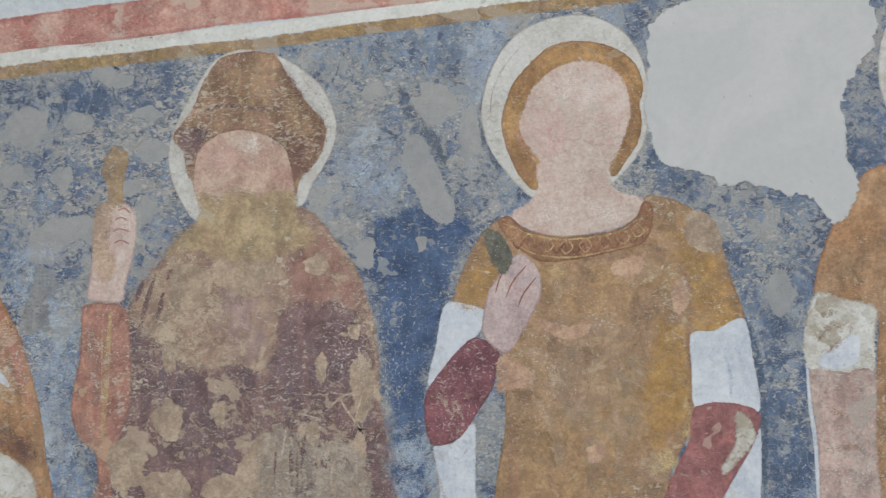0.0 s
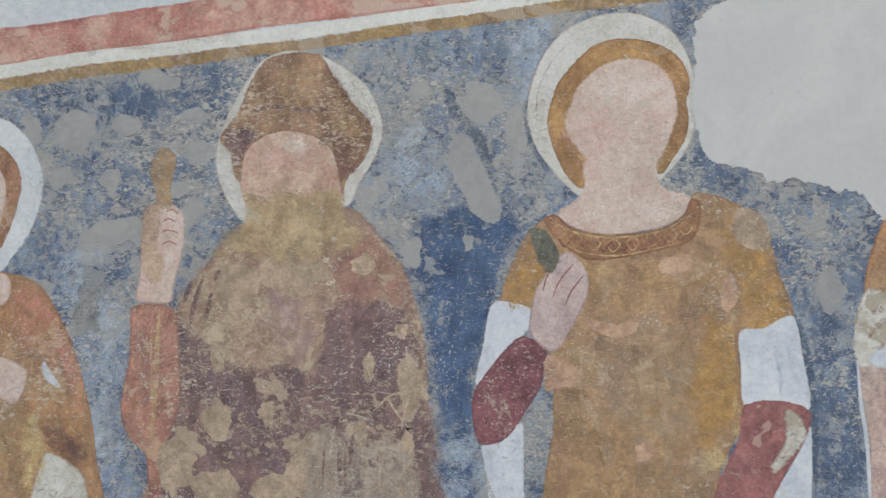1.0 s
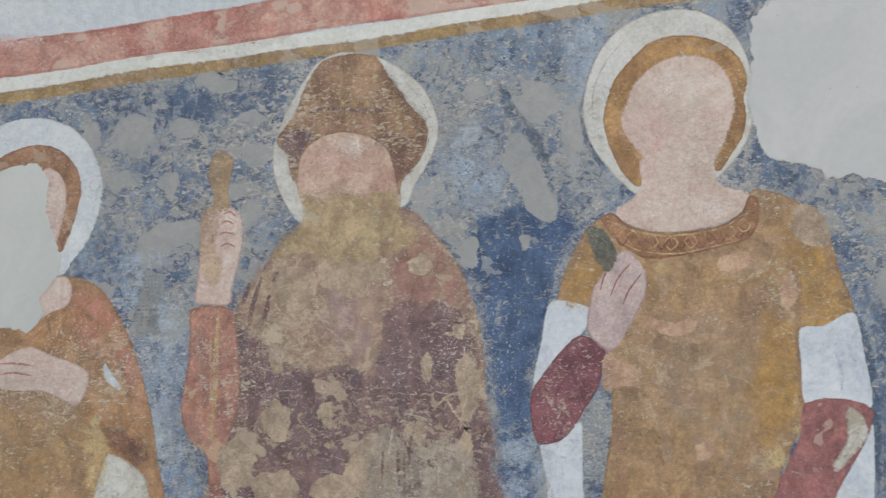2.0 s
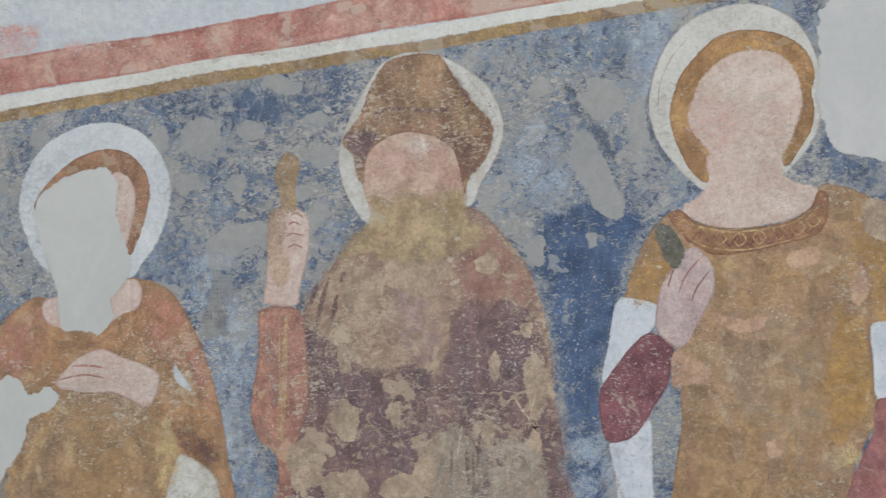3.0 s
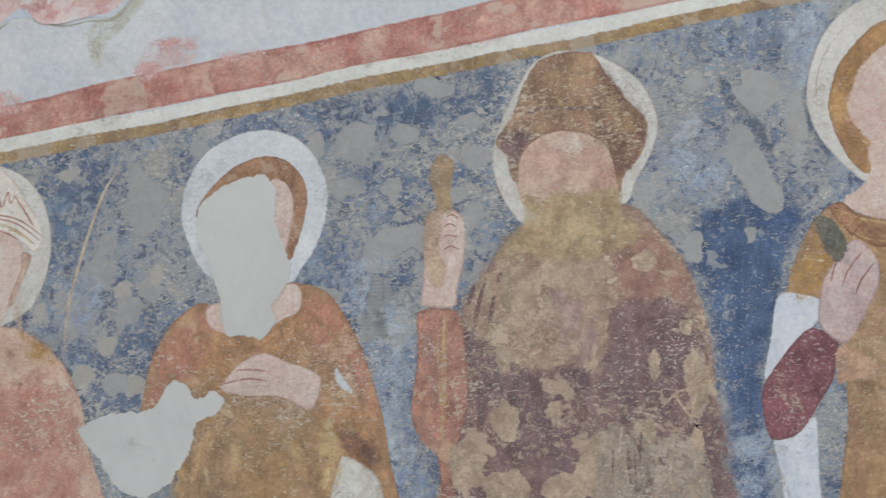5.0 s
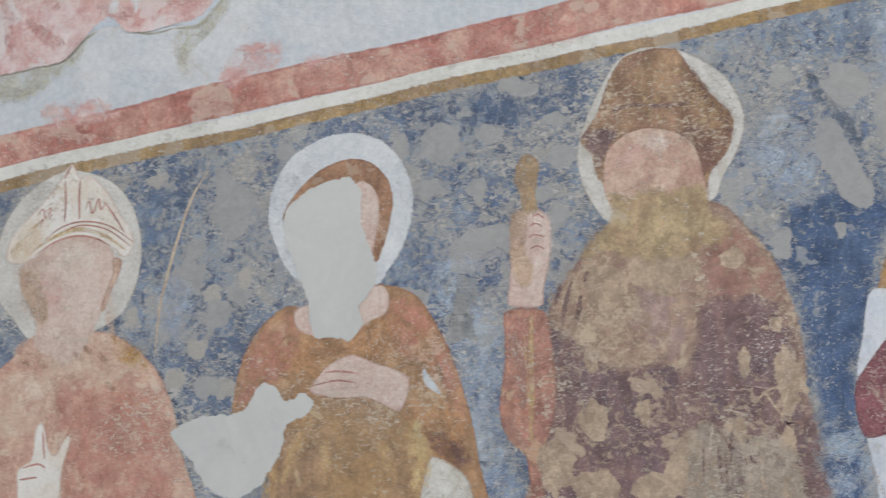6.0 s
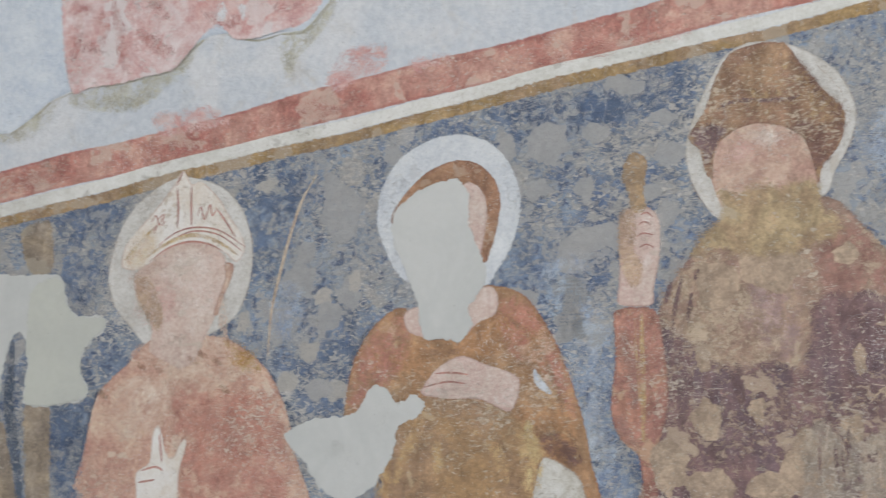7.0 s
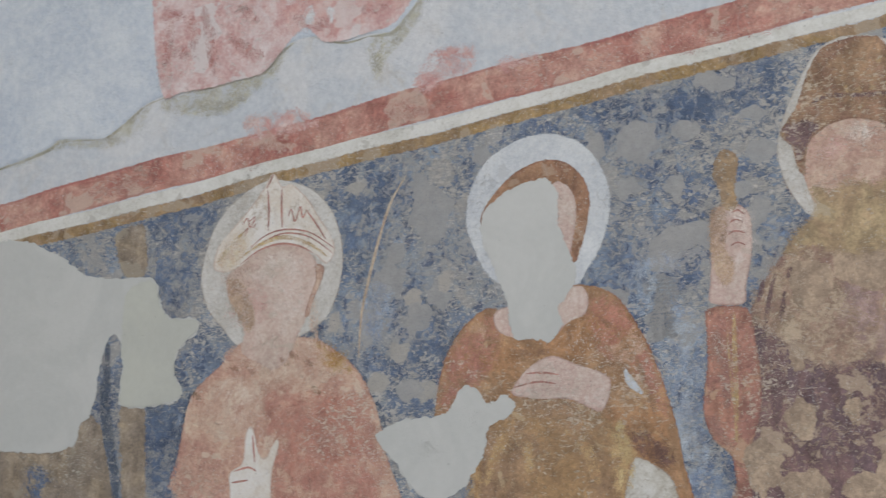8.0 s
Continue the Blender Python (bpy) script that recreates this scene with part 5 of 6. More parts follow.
stroke("russet_streak", cm(man_at, [(-31.8, -18.3), (-31.4, -25.1), (-30.1, -32.0), (-30.0, -36.5)]), 0.0300, 9, M_RUSSETDEEP, man_robe)
stroke("russet_streak", cm(man_at, [(-33.0, -37.6), (-31.4, -42.1), (-28.5, -44.3)]), 0.0269, 9, M_RUSSETDEEP, man_robe)
sheet("staff_stump", smooth_loop(cm(man_at, [(-30.0, 16.2), (-27.8, 17.3), (-25.6, 15.3), (-26.0, 12.1), (-26.6, 8.2), (-26.0, 4.6), (-29.2, 4.5), (-29.8, 8.4), (-31.1, 12.1)])), 8, M_STUMP, man, "dull brown stump of a staff")

# figure whose head is lost
monk_at = (-1.327, 2.139)
monk = thing("painted_figure", monk_at, "fresco figure in orange robe, its head lost", "fresco figure", "painted row of haloed figures")
sheet("halo", smooth_loop(cm(monk_at, [(-15.4, 27.5), (-14.1, 35.1), (-9.7, 41.2), (-2.9, 44.6), (4.6, 45.2), (11.3, 42.7), (15.9, 37.8), (18.4, 31.2), (18.1, 24.4), (16.0, 18.4), (12.7, 13.5), (10.3, 10.8), (0.0, 9.8), (-9.2, 14.0), (-13.4, 20.9)])), 4, M_HALOBLUE, monk, "white lime halo")
sheet("hair", smooth_loop(cm(monk_at, [(-11.9, 27.2), (-8.3, 33.2), (-2.8, 37.6), (3.3, 39.3), (8.6, 38.2), (12.6, 34.3), (14.0, 29.5), (13.2, 23.6), (11.3, 17.8), (9.8, 15.9), (-0.0, 19.8), (-8.1, 20.4)])), 5, M_BROWNHAIR, monk, "brown hair shape")
sheet("head", smooth_loop(cm(monk_at, [(5.9, 34.1), (9.0, 32.8), (10.6, 29.9), (10.8, 25.7), (10.0, 20.8), (9.0, 17.7), (5.9, 21.7), (4.6, 29.4)])), 6, M_FLESH, monk, "rose-tinted shape")
monk_robe = sheet("robe", smooth_loop(cm(monk_at, [(-9.5, 7.6), (-17.2, 2.8), (-21.4, -4.7), (-23.3, -16.4), (-18.9, -18.4), (-13.5, -30.7), (-14.3, -45.0), (32.7, -45.4), (32.7, -25.3), (30.2, -13.8), (25.7, -1.8), (18.9, 8.3), (9.4, 10.8), (6.7, 4.4), (0.1, 1.3)])), 6, M_ORANGE, monk, "rubbed orange robe")
sheet("red_wash", smooth_loop(cm(monk_at, [(-16.1, 2.5), (-9.3, 5.7), (-8.0, -4.3), (-18.9, -13.5), (-22.4, -13.3), (-21.0, -4.7)])), 7, M_REDWASH, monk_robe, "")
sheet("red_wash", smooth_loop(cm(monk_at, [(13.2, 7.6), (18.9, 7.3), (24.3, -0.5), (28.3, -9.0), (29.8, -18.3), (22.8, -8.7), (15.5, -3.5)])), 7, M_REDWASH, monk_robe, "")
monk_belly = sheet("belly", smooth_loop(cm(monk_at, [(-8.1, -13.1), (2.5, -12.8), (15.2, -16.2), (20.0, -23.7), (22.2, -31.8), (21.8, -45.3), (-13.6, -45.0), (-12.2, -28.4), (-10.8, -20.0)])), 8, M_OCHRE, monk, "rubbed ochre tunic")
sheet("yellow_wash", smooth_loop(cm(monk_at, [(17.6, -18.9), (21.3, -21.4), (24.7, -28.4), (22.1, -36.3), (18.5, -31.7)])), 9, M_YELLOWWASH, monk_belly, "")
sheet("white_cloth", smooth_loop(cm(monk_at, [(22.7, -26.3), (27.2, -27.9), (31.2, -31.8), (31.5, -42.1), (19.9, -41.9), (20.8, -32.0)])), 10, M_LINENWORN, monk, "worn white cloth end")
stroke("yellow_wash", cm(monk_at, [(19.2, -18.1), (20.6, -22.8), (21.4, -28.3), (20.8, -35.2)]), 0.0300, 11, M_YELLOWFLECK, monk_belly)
sheet("yellow_wash", smooth_loop(cm(monk_at, [(-14.9, -25.9), (-12.2, -24.8), (-12.9, -45.0), (-16.9, -44.9)])), 9, M_YELLOWWASH, monk_belly, "")
sheet("neck", smooth_loop(cm(monk_at, [(-8.0, 6.9), (0.0, 8.5), (10.3, 10.8), (13.1, 8.8), (12.6, 4.6), (8.6, 3.0), (4.6, -0.1), (-2.6, 0.3), (-7.3, 1.8), (-8.8, 4.2)])), 7, M_FLESH, monk, "pale flesh-coloured shape")
monk_palm = sheet("palm", smooth_loop(cm(monk_at, [(-4.7, -10.6), (-0.7, -6.2), (4.6, -3.9), (10.3, -6.1), (17.8, -9.5), (15.9, -16.3), (8.9, -13.5), (1.2, -12.9), (-4.1, -11.9)])), 10, M_FLESH, monk, "pale flesh-coloured painted shape")
stroke("dark_line", cm(monk_at, [(-4.1, -10.2), (1.2, -9.3), (5.8, -10.0)]), 0.0049, 11, M_REDLINE, monk_palm)
stroke("dark_line", cm(monk_at, [(-1.4, -7.4), (2.6, -7.4), (6.4, -8.1)]), 0.0049, 11, M_REDLINE, monk_palm)
stroke("fold", cm(monk_at, [(7.9, 0.7), (16.8, -2.4), (21.0, -8.6), (21.5, -13.3)]), 0.0145, 9, M_UMBERWASH, monk_robe)
sheet("red_wash", smooth_loop(cm(monk_at, [(20.7, -19.6), (26.1, -21.6), (30.8, -25.2), (29.5, -28.6), (23.6, -25.0)])), 9, M_HATDARK, monk_robe, "")
sheet("white_cloth", smooth_loop(cm(monk_at, [(20.8, -7.1), (22.8, -9.8), (25.4, -13.5), (23.0, -12.4), (21.3, -10.7)])), 9, M_LINEN, monk, "small white cloth gore")
sheet("plaster_fill", smooth_loop(cm(monk_at, [(3.7, 35.1), (6.9, 31.7), (6.9, 24.2), (9.5, 17.7), (10.3, 12.7), (9.2, 9.7), (6.6, 6.2), (7.3, 2.5), (5.0, -0.4), (4.0, -1.8), (2.4, -0.3), (0.0, -0.1), (-3.7, 0.4), (-5.0, 5.2), (-6.0, 10.2), (-9.2, 17.4), (-11.7, 24.6), (-11.0, 29.0), (-6.9, 32.5), (-1.4, 34.5)])), 12, M_FILLIVORY, monk, "smooth white plaster repair over lost face", thick=0.0012)

# figure in a mitre
bishop_at = (-1.988, 2.167)
bishop = thing("painted_figure", bishop_at, "faded fresco figure in mitre and rose robe", "fresco figure", "painted row of haloed figures")
bishop_halo = sheet("halo", smooth_loop(cm(bishop_at, [(-20.6, 17.2), (-20.0, 22.7), (-17.8, 29.5), (-13.5, 35.0), (-7.4, 38.9), (-1.0, 40.6), (7.0, 38.6), (12.5, 35.2), (16.5, 30.0), (18.6, 23.7), (19.0, 17.7), (17.7, 11.2), (15.0, 6.1), (9.4, 2.6), (0.2, 0.6), (-8.5, 0.5), (-14.4, 6.0), (-18.5, 10.8)])), 4, M_HALO, bishop, "cream lime halo")
bishop_robe = sheet("robe", smooth_loop(cm(bishop_at, [(-7.7, 1.9), (-13.5, -3.1), (-21.8, -10.1), (-24.9, -22.0), (-27.3, -47.0), (33.4, -47.6), (30.7, -25.5), (28.0, -15.3), (22.6, -6.1), (12.3, 1.1), (1.5, 1.9)])), 5, M_PINKROBE, bishop, "rubbed rose-red robe")
sheet("red_wash", smooth_loop(cm(bishop_at, [(-1.3, -11.2), (12.5, -10.7), (25.9, -15.2), (29.0, -31.6), (27.8, -47.5), (4.4, -47.3), (0.7, -24.3)])), 6, M_REDWASH, bishop_robe, "")
sheet("tan_patch", smooth_loop(cm(bishop_at, [(-17.3, -9.0), (-6.2, -5.6), (-1.3, -11.2), (-4.2, -18.9), (-12.0, -21.2), (-20.2, -16.9)])), 6, M_ROSETAN, bishop_robe, "")
bishop_collar = sheet("collar", smooth_loop(cm(bishop_at, [(-9.6, 1.3), (10.7, 1.9), (21.4, -6.0), (12.5, -9.4), (3.4, -11.4), (-6.2, -5.6), (-13.4, -3.8)])), 7, M_ROSETAN, bishop, "tan collar")
sheet("bright_ochre", smooth_loop(cm(bishop_at, [(12.3, 1.1), (19.9, -3.3), (21.4, -6.7), (15.4, -5.6)])), 8, M_OCHREBRIGHT, bishop_collar, "")
sheet("neck", smooth_loop(cm(bishop_at, [(-8.0, 9.3), (7.0, 5.4), (6.7, 0.8), (4.2, -3.7), (0.6, -5.4), (-3.6, -3.4), (-8.0, -0.8), (-7.5, 3.8)])), 8, M_FACE, bishop, "pale flesh-coloured shape")
bishop_head = sheet("head", smooth_loop(cm(bishop_at, [(-10.0, 20.1), (-4.5, 23.6), (1.0, 24.8), (7.4, 23.6), (11.6, 19.7), (12.4, 14.3), (10.2, 7.8), (7.2, 2.7), (2.6, 1.2), (-3.1, 3.2), (-8.0, 7.1), (-12.2, 12.1), (-13.2, 17.7)])), 9, M_FACE, bishop, "plain rose-tinted oval")
sheet("rose_wash", oval(bishop_at[0] + -0.067, bishop_at[1] + 0.106, 0.055, 0.055, 0), 10, M_ROSE, bishop_head, "")
sheet("umber_wash", oval(bishop_at[0] + -0.094, bishop_at[1] + 0.177, 0.055, 0.044, 0), 10, M_UMBERWASH, bishop_head, "")
sheet("pale_wash", oval(bishop_at[0] + 0.010, bishop_at[1] + 0.188, 0.063, 0.038, 0), 10, M_PALEWASH, bishop_head, "")
sheet("pale_wash", smooth_loop(cm(bishop_at, [(-3.7, 22.6), (2.7, 23.3), (7.4, 20.8), (9.1, 14.6), (7.0, 6.7), (2.4, 3.1), (-0.9, 10.1), (-0.4, 18.1)])), 10, M_PALEWASH, bishop_head, "")
sheet("tan_wash", smooth_loop(cm(bishop_at, [(-12.9, 17.6), (-8.3, 16.1), (-4.5, 7.6), (-6.3, 3.7), (-9.9, 8.1), (-12.3, 12.4)])), 10, M_TANGLAZE, bishop_head, "")
sheet("lappet", smooth_loop(cm(bishop_at, [(10.2, 9.8), (11.7, 10.4), (12.5, 6.3), (12.9, 1.5), (11.4, 1.4), (10.4, 5.2)])), 10, M_ROSETAN, bishop, "cream hanging lappet")
bishop_mitre = sheet("mitre", smooth_loop(cm(bishop_at, [(-0.6, 42.2), (1.9, 38.5), (4.5, 38.9), (9.0, 34.9), (12.2, 30.2), (16.0, 24.7), (16.8, 21.1), (14.7, 18.5), (11.4, 21.1), (7.0, 23.4), (1.0, 24.6), (-4.5, 23.2), (-9.2, 20.3), (-12.9, 19.0), (-16.9, 20.2), (-16.1, 25.2), (-12.0, 29.6), (-7.3, 34.0), (-3.4, 38.5)])), 11, M_MITRE, bishop, "cream mitre with red trim")
sheet("yellow_wash", smooth_loop(cm(bishop_at, [(-16.3, 21.0), (-14.8, 25.0), (-11.1, 28.1), (-7.0, 25.6), (-9.3, 21.4), (-12.6, 19.5)])), 12, M_GOLDWASH, bishop_mitre, "")
stroke("embroidery", cm(bishop_at, [(-9.1, 30.3), (-7.8, 31.8), (-6.9, 29.5), (-6.0, 31.1)]), 0.0042, 12, M_REDLINE, bishop_mitre)
stroke("embroidery", cm(bishop_at, [(-7.2, 30.9), (-5.6, 31.9), (-6.2, 30.0)]), 0.0042, 12, M_REDLINE, bishop_mitre)
stroke("embroidery", cm(bishop_at, [(-8.7, 28.3), (-7.6, 29.3), (-8.3, 27.4)]), 0.0042, 12, M_REDLINE, bishop_mitre)
stroke("embroidery", cm(bishop_at, [(3.7, 30.6), (4.6, 32.7), (5.6, 29.6), (6.7, 32.2)]), 0.0042, 12, M_REDLINE, bishop_mitre)
stroke("embroidery", cm(bishop_at, [(6.0, 29.5), (7.1, 33.0), (7.8, 30.4), (9.0, 31.9)]), 0.0042, 12, M_REDLINE, bishop_mitre)
stroke("embroidery", cm(bishop_at, [(-6.1, 29.2), (-5.2, 30.4)]), 0.0042, 12, M_REDLINE, bishop_mitre)
stroke("trim_line", cm(bishop_at, [(-2.2, 38.2), (-1.7, 33.1), (-1.8, 28.1)]), 0.0055, 12, M_REDLINE, bishop_mitre)
stroke("trim_line", cm(bishop_at, [(1.8, 38.3), (1.9, 33.0), (2.2, 28.3)]), 0.0055, 12, M_REDLINE, bishop_mitre)
stroke("trim_line", cm(bishop_at, [(-6.9, 24.3), (-2.2, 27.1), (3.3, 27.9), (10.1, 26.4), (16.9, 21.9)]), 0.0045, 12, M_REDLINE, bishop_mitre)
stroke("trim_line", cm(bishop_at, [(-5.3, 24.1), (-0.9, 26.3), (3.8, 27.0), (10.1, 25.3), (16.3, 20.9)]), 0.0045, 12, M_REDLINE, bishop_mitre)
stroke("trim_line", cm(bishop_at, [(-9.4, 20.6), (-4.0, 23.6), (2.0, 24.6), (7.4, 23.4), (10.8, 21.5)]), 0.0050, 12, M_REDLINE, bishop_mitre)
stroke("trim_line", cm(bishop_at, [(8.7, 32.2), (11.6, 28.4), (14.4, 24.3)]), 0.0050, 12, M_REDLINE, bishop_mitre)
stroke("trim_line", cm(bishop_at, [(-10.4, 21.6), (-5.3, 24.4), (-0.6, 25.8), (4.2, 25.9), (10.1, 23.6), (15.1, 20.1)]), 0.0110, 12, M_GOLDSTREAK, bishop_mitre)
stroke("trim_line", cm(bishop_at, [(-0.6, 41.9), (-2.5, 38.5)]), 0.0045, 12, M_REDLINE, bishop_mitre)
stroke("trim_line", cm(bishop_at, [(-16.0, 21.5), (-12.8, 24.8), (-8.7, 28.6)]), 0.0120, 12, M_GOLDSTREAK, bishop_mitre)
bishop_palm = sheet("palm", smooth_loop(cm(bishop_at, [(-6.3, -19.9), (-4.5, -18.4), (-2.7, -24.2), (-0.8, -25.8), (1.5, -22.0), (2.8, -22.6), (0.9, -30.8), (1.0, -47.3), (-7.9, -47.2), (-10.6, -31.7), (-10.1, -28.5), (-7.0, -26.6)])), 9, M_MITRE, bishop, "pale raised glove shape")
stroke("dark_line", cm(bishop_at, [(-9.3, -28.5), (-5.4, -27.7), (-3.1, -28.7)]), 0.0052, 10, M_REDLINE, bishop_palm)
stroke("dark_line", cm(bishop_at, [(-10.0, -31.1), (-5.3, -30.6)]), 0.0052, 10, M_REDLINE, bishop_palm)
stroke("dark_line", cm(bishop_at, [(-4.4, -20.2), (-3.6, -26.8)]), 0.0052, 10, M_REDLINE, bishop_palm)
stroke("umber_wash", cm(bishop_at, [(-2.8, -3.2), (-1.5, -13.8), (-0.3, -23.0)]), 0.0214, 8, M_UMBERWASH, bishop_head)

# staff between two figures
staff_at = (-1.759, 2.119)
staff = thing("painted_staff", staff_at, "thin ochre painted staff on blue ground", "fresco detail", "")
stroke("shaft", cm(WALL_AT, [(-63.3, 23.9), (-67.3, 17.7), (-70.5, 8.8), (-73.0, -0.2), (-74.7, -7.9), (-75.4, -18.2)]), 0.0080, 5, M_STAFF, staff)

# figure partly lost beside the large repair
page_at = (0.614, 2.418)
page = thing("painted_figure", page_at, "fresco figure in orange robe, half lost", "fresco figure", "painted row of haloed figures")
sheet("halo", oval(page_at[0] + 0.212, page_at[1] + 0.209, 0.164, 0.199, 0), 4, M_HALO, page, "cream lime halo")
sheet("robe", smooth_loop(cm(page_at, [(1.2, 0.6), (-4.6, -8.0), (-8.3, -15.9), (-10.0, -24.4), (-3.6, -26.7), (1.7, -28.4), (0.6, -43.8), (0.6, -73.5), (25.0, -73.5), (30.8, 1.8), (11.2, 2.7)])), 8, M_ORANGE, page, "orange robe")
page_white_sleeve = sheet("white_sleeve", smooth_loop(cm(page_at, [(-10.0, -23.8), (-4.6, -25.0), (1.6, -26.7), (1.0, -32.8), (0.4, -39.6), (-5.4, -39.4), (-11.8, -38.8), (-12.6, -32.7)])), 9, M_LINENWORN, page, "worn white linen sleeve")
sheet("white_patch", smooth_loop(cm(page_at, [(-10.1, -37.1), (-3.9, -32.2), (-1.8, -32.8), (-2.6, -37.7), (-7.5, -38.8)])), 10, M_LINEN, page_white_sleeve, "")
page_pink_sleeve = sheet("pink_sleeve", smooth_loop(cm(page_at, [(-12.0, -38.8), (-5.4, -39.4), (0.6, -39.4), (0.2, -54.6), (0.1, -73.5), (-10.9, -73.5), (-10.8, -54.5), (-11.5, -45.9)])), 10, M_PINKSLEEVE, page, "worn pink forearm sleeve")
stroke("worn_strip", cm(page_at, [(-12.2, -37.1), (-11.9, -45.9), (-11.2, -54.5), (-11.4, -73.5)]), 0.0088, 11, M_LINEN, page_pink_sleeve)

# figure almost wholly lost under the greyish repair
lost_at = (-2.615, 1.948)
lost = thing("painted_figure", lost_at, "brown remains of a lost fresco figure", "fresco figure", "painted row of haloed figures")
lost_robe = sheet("robe", smooth_loop(cm(lost_at, [(-41.9, 4.6), (-7.3, 0.3), (3.4, 2.7), (9.2, 8.7), (13.8, 5.0), (17.3, -7.5), (19.1, -25.0), (-39.1, -24.4)])), 4, M_BROWNDULL, lost, "dull brown robe remains")
sheet("blue_remains", smooth_loop(cm(WALL_AT, [(-133.5, -27.9), (-127.2, -26.8), (-124.1, -27.9), (-125.8, -35.3), (-125.1, -41.9), (-126.1, -49.9), (-125.7, -57.7), (-132.6, -57.6), (-132.7, -43.0)])), 5, M_MIDBLUE, lost_robe, "")
stroke("blue_remains", cm(WALL_AT, [(-147.0, -7.9), (-146.8, -16.4), (-146.7, -24.7), (-144.7, -34.5), (-142.9, -42.7), (-141.7, -56.2)]), 0.0360, 6, M_DARKBLUE, lost_robe)
sheet("brown_strip", smooth_loop(cm(lost_at, [(19.6, 10.2), (26.4, 10.6), (28.0, -9.1), (28.3, -25.1), (22.8, -25.0), (20.6, -7.6)])), 4, M_BROWNDULL, lost, "dull brown robe remains")
sheet("brown_strip", smooth_loop(cm(lost_at, [(15.4, 53.1), (24.1, 55.1), (25.6, 43.5), (19.6, 41.9)])), 4, M_BROWNDULL, lost, "dull brown robe remains")
sheet("blue_remains", smooth_loop(cm(lost_at, [(-10.6, -3.8), (-3.4, -3.4), (-1.0, -11.1), (-5.9, -17.9), (-11.0, -10.8)])), 5, M_MIDBLUE, lost_robe, "")
stroke("fold", cm(monk_at, [(23.0, -4.0), (26.4, -13.5), (29.1, -22.9)]), 0.0165, 9, M_UMBERLINE, monk_robe)
stroke("fold", cm(monk_at, [(15.6, 3.7), (20.5, -1.4), (22.9, -6.3)]), 0.0168, 9, M_UMBERLINE, monk_robe)
stroke("fold", cm(monk_at, [(-4.6, -2.1), (1.3, -3.1), (5.9, -2.2)]), 0.0172, 9, M_UMBERLINE, monk_robe)
stroke("fold", cm(monk_at, [(-18.9, -3.6), (-16.2, -10.0), (-17.6, -14.8)]), 0.0175, 9, M_UMBERLINE, monk_robe)
stroke("fold", cm(monk_at, [(-10.9, -30.8), (-8.2, -23.7), (-5.5, -19.0)]), 0.0310, 9, M_YELLOWWASH, monk_robe)
stroke("fold", cm(monk_at, [(7.5, -19.6), (12.5, -24.5), (14.8, -31.6)]), 0.0307, 9, M_YELLOWWASH, monk_robe)
stroke("fold", cm(monk_at, [(-1.5, -21.6), (-0.3, -28.8)]), 0.0310, 9, M_YELLOWWASH, monk_robe)
stroke("fold", cm(lady_at, [(17.5, -14.1), (19.1, -23.2), (18.4, -31.1)]), 0.0183, 9, M_UMBERLINE, lady_gown)
stroke("fold", cm(lady_at, [(-16.8, -37.5), (-16.5, -49.6), (-17.2, -62.6)]), 0.0178, 9, M_UMBERLINE, lady_gown)
stroke("worn_streak", cm(lady_at, [(-9.9, -29.7), (-5.5, -28.6), (1.2, -28.9), (3.9, -27.6)]), 0.0247, 9, M_PALEOCHRE, lady_gown)
stroke("worn_streak", cm(lady_at, [(-5.6, -37.6), (1.0, -36.5), (7.5, -38.8)]), 0.0244, 9, M_PALEOCHRE, lady_gown)
stroke("worn_streak", cm(lady_at, [(-12.3, -43.1), (-8.0, -49.7), (-7.0, -57.3)]), 0.0243, 9, M_PALEOCHRE, lady_gown)
stroke("worn_streak", cm(lady_at, [(3.1, -43.2), (5.0, -51.9), (3.8, -59.5)]), 0.0242, 9, M_PALEOCHRE, lady_gown)
stroke("plum_streak", cm(man_at, [(11.9, -18.7), (12.7, -27.8), (11.8, -36.7)]), 0.0251, 7, M_PLUM, man_robe)
stroke("plum_streak", cm(man_at, [(18.7, -18.8), (20.6, -27.8), (20.2, -39.0)]), 0.0251, 7, M_PLUM, man_robe)
stroke("plum_streak", cm(man_at, [(15.8, -16.5), (17.2, -25.6)]), 0.0252, 7, M_PLUM, man_robe)
stroke("plum_streak", cm(man_at, [(-21.0, -23.0), (-19.6, -32.0), (-20.1, -41.0)]), 0.0251, 7, M_PLUM, man_robe)
stroke("plum_streak", cm(man_at, [(-9.3, -29.9), (-7.9, -36.6)]), 0.0248, 7, M_PLUM, man_robe)
stroke("plum_streak", cm(man_at, [(-0.1, -33.3), (0.7, -41.1)]), 0.0246, 7, M_PLUM, man_robe)
sheet("hair", smooth_loop(cm(bishop_at, [(11.5, 18.7), (14.0, 17.9), (13.4, 14.5), (11.5, 10.6), (10.2, 6.5), (9.0, 7.1), (10.7, 12.0), (11.9, 15.4)])), 10, M_FLESHTAN, bishop, "brown hair lock")
stroke("incised_line", cm(lady_at, [(-20.8, 8.2), (-22.0, 14.2), (-21.0, 21.2), (-18.2, 27.4), (-14.1, 31.9)]), 0.0034, 5, M_UMBERLINE, lady_halo)
stroke("incised_line", cm(lady_at, [(-1.9, 35.4), (3.2, 34.0), (7.7, 30.8), (10.5, 25.8), (11.9, 20.4)]), 0.0034, 5, M_UMBERLINE, lady_halo)
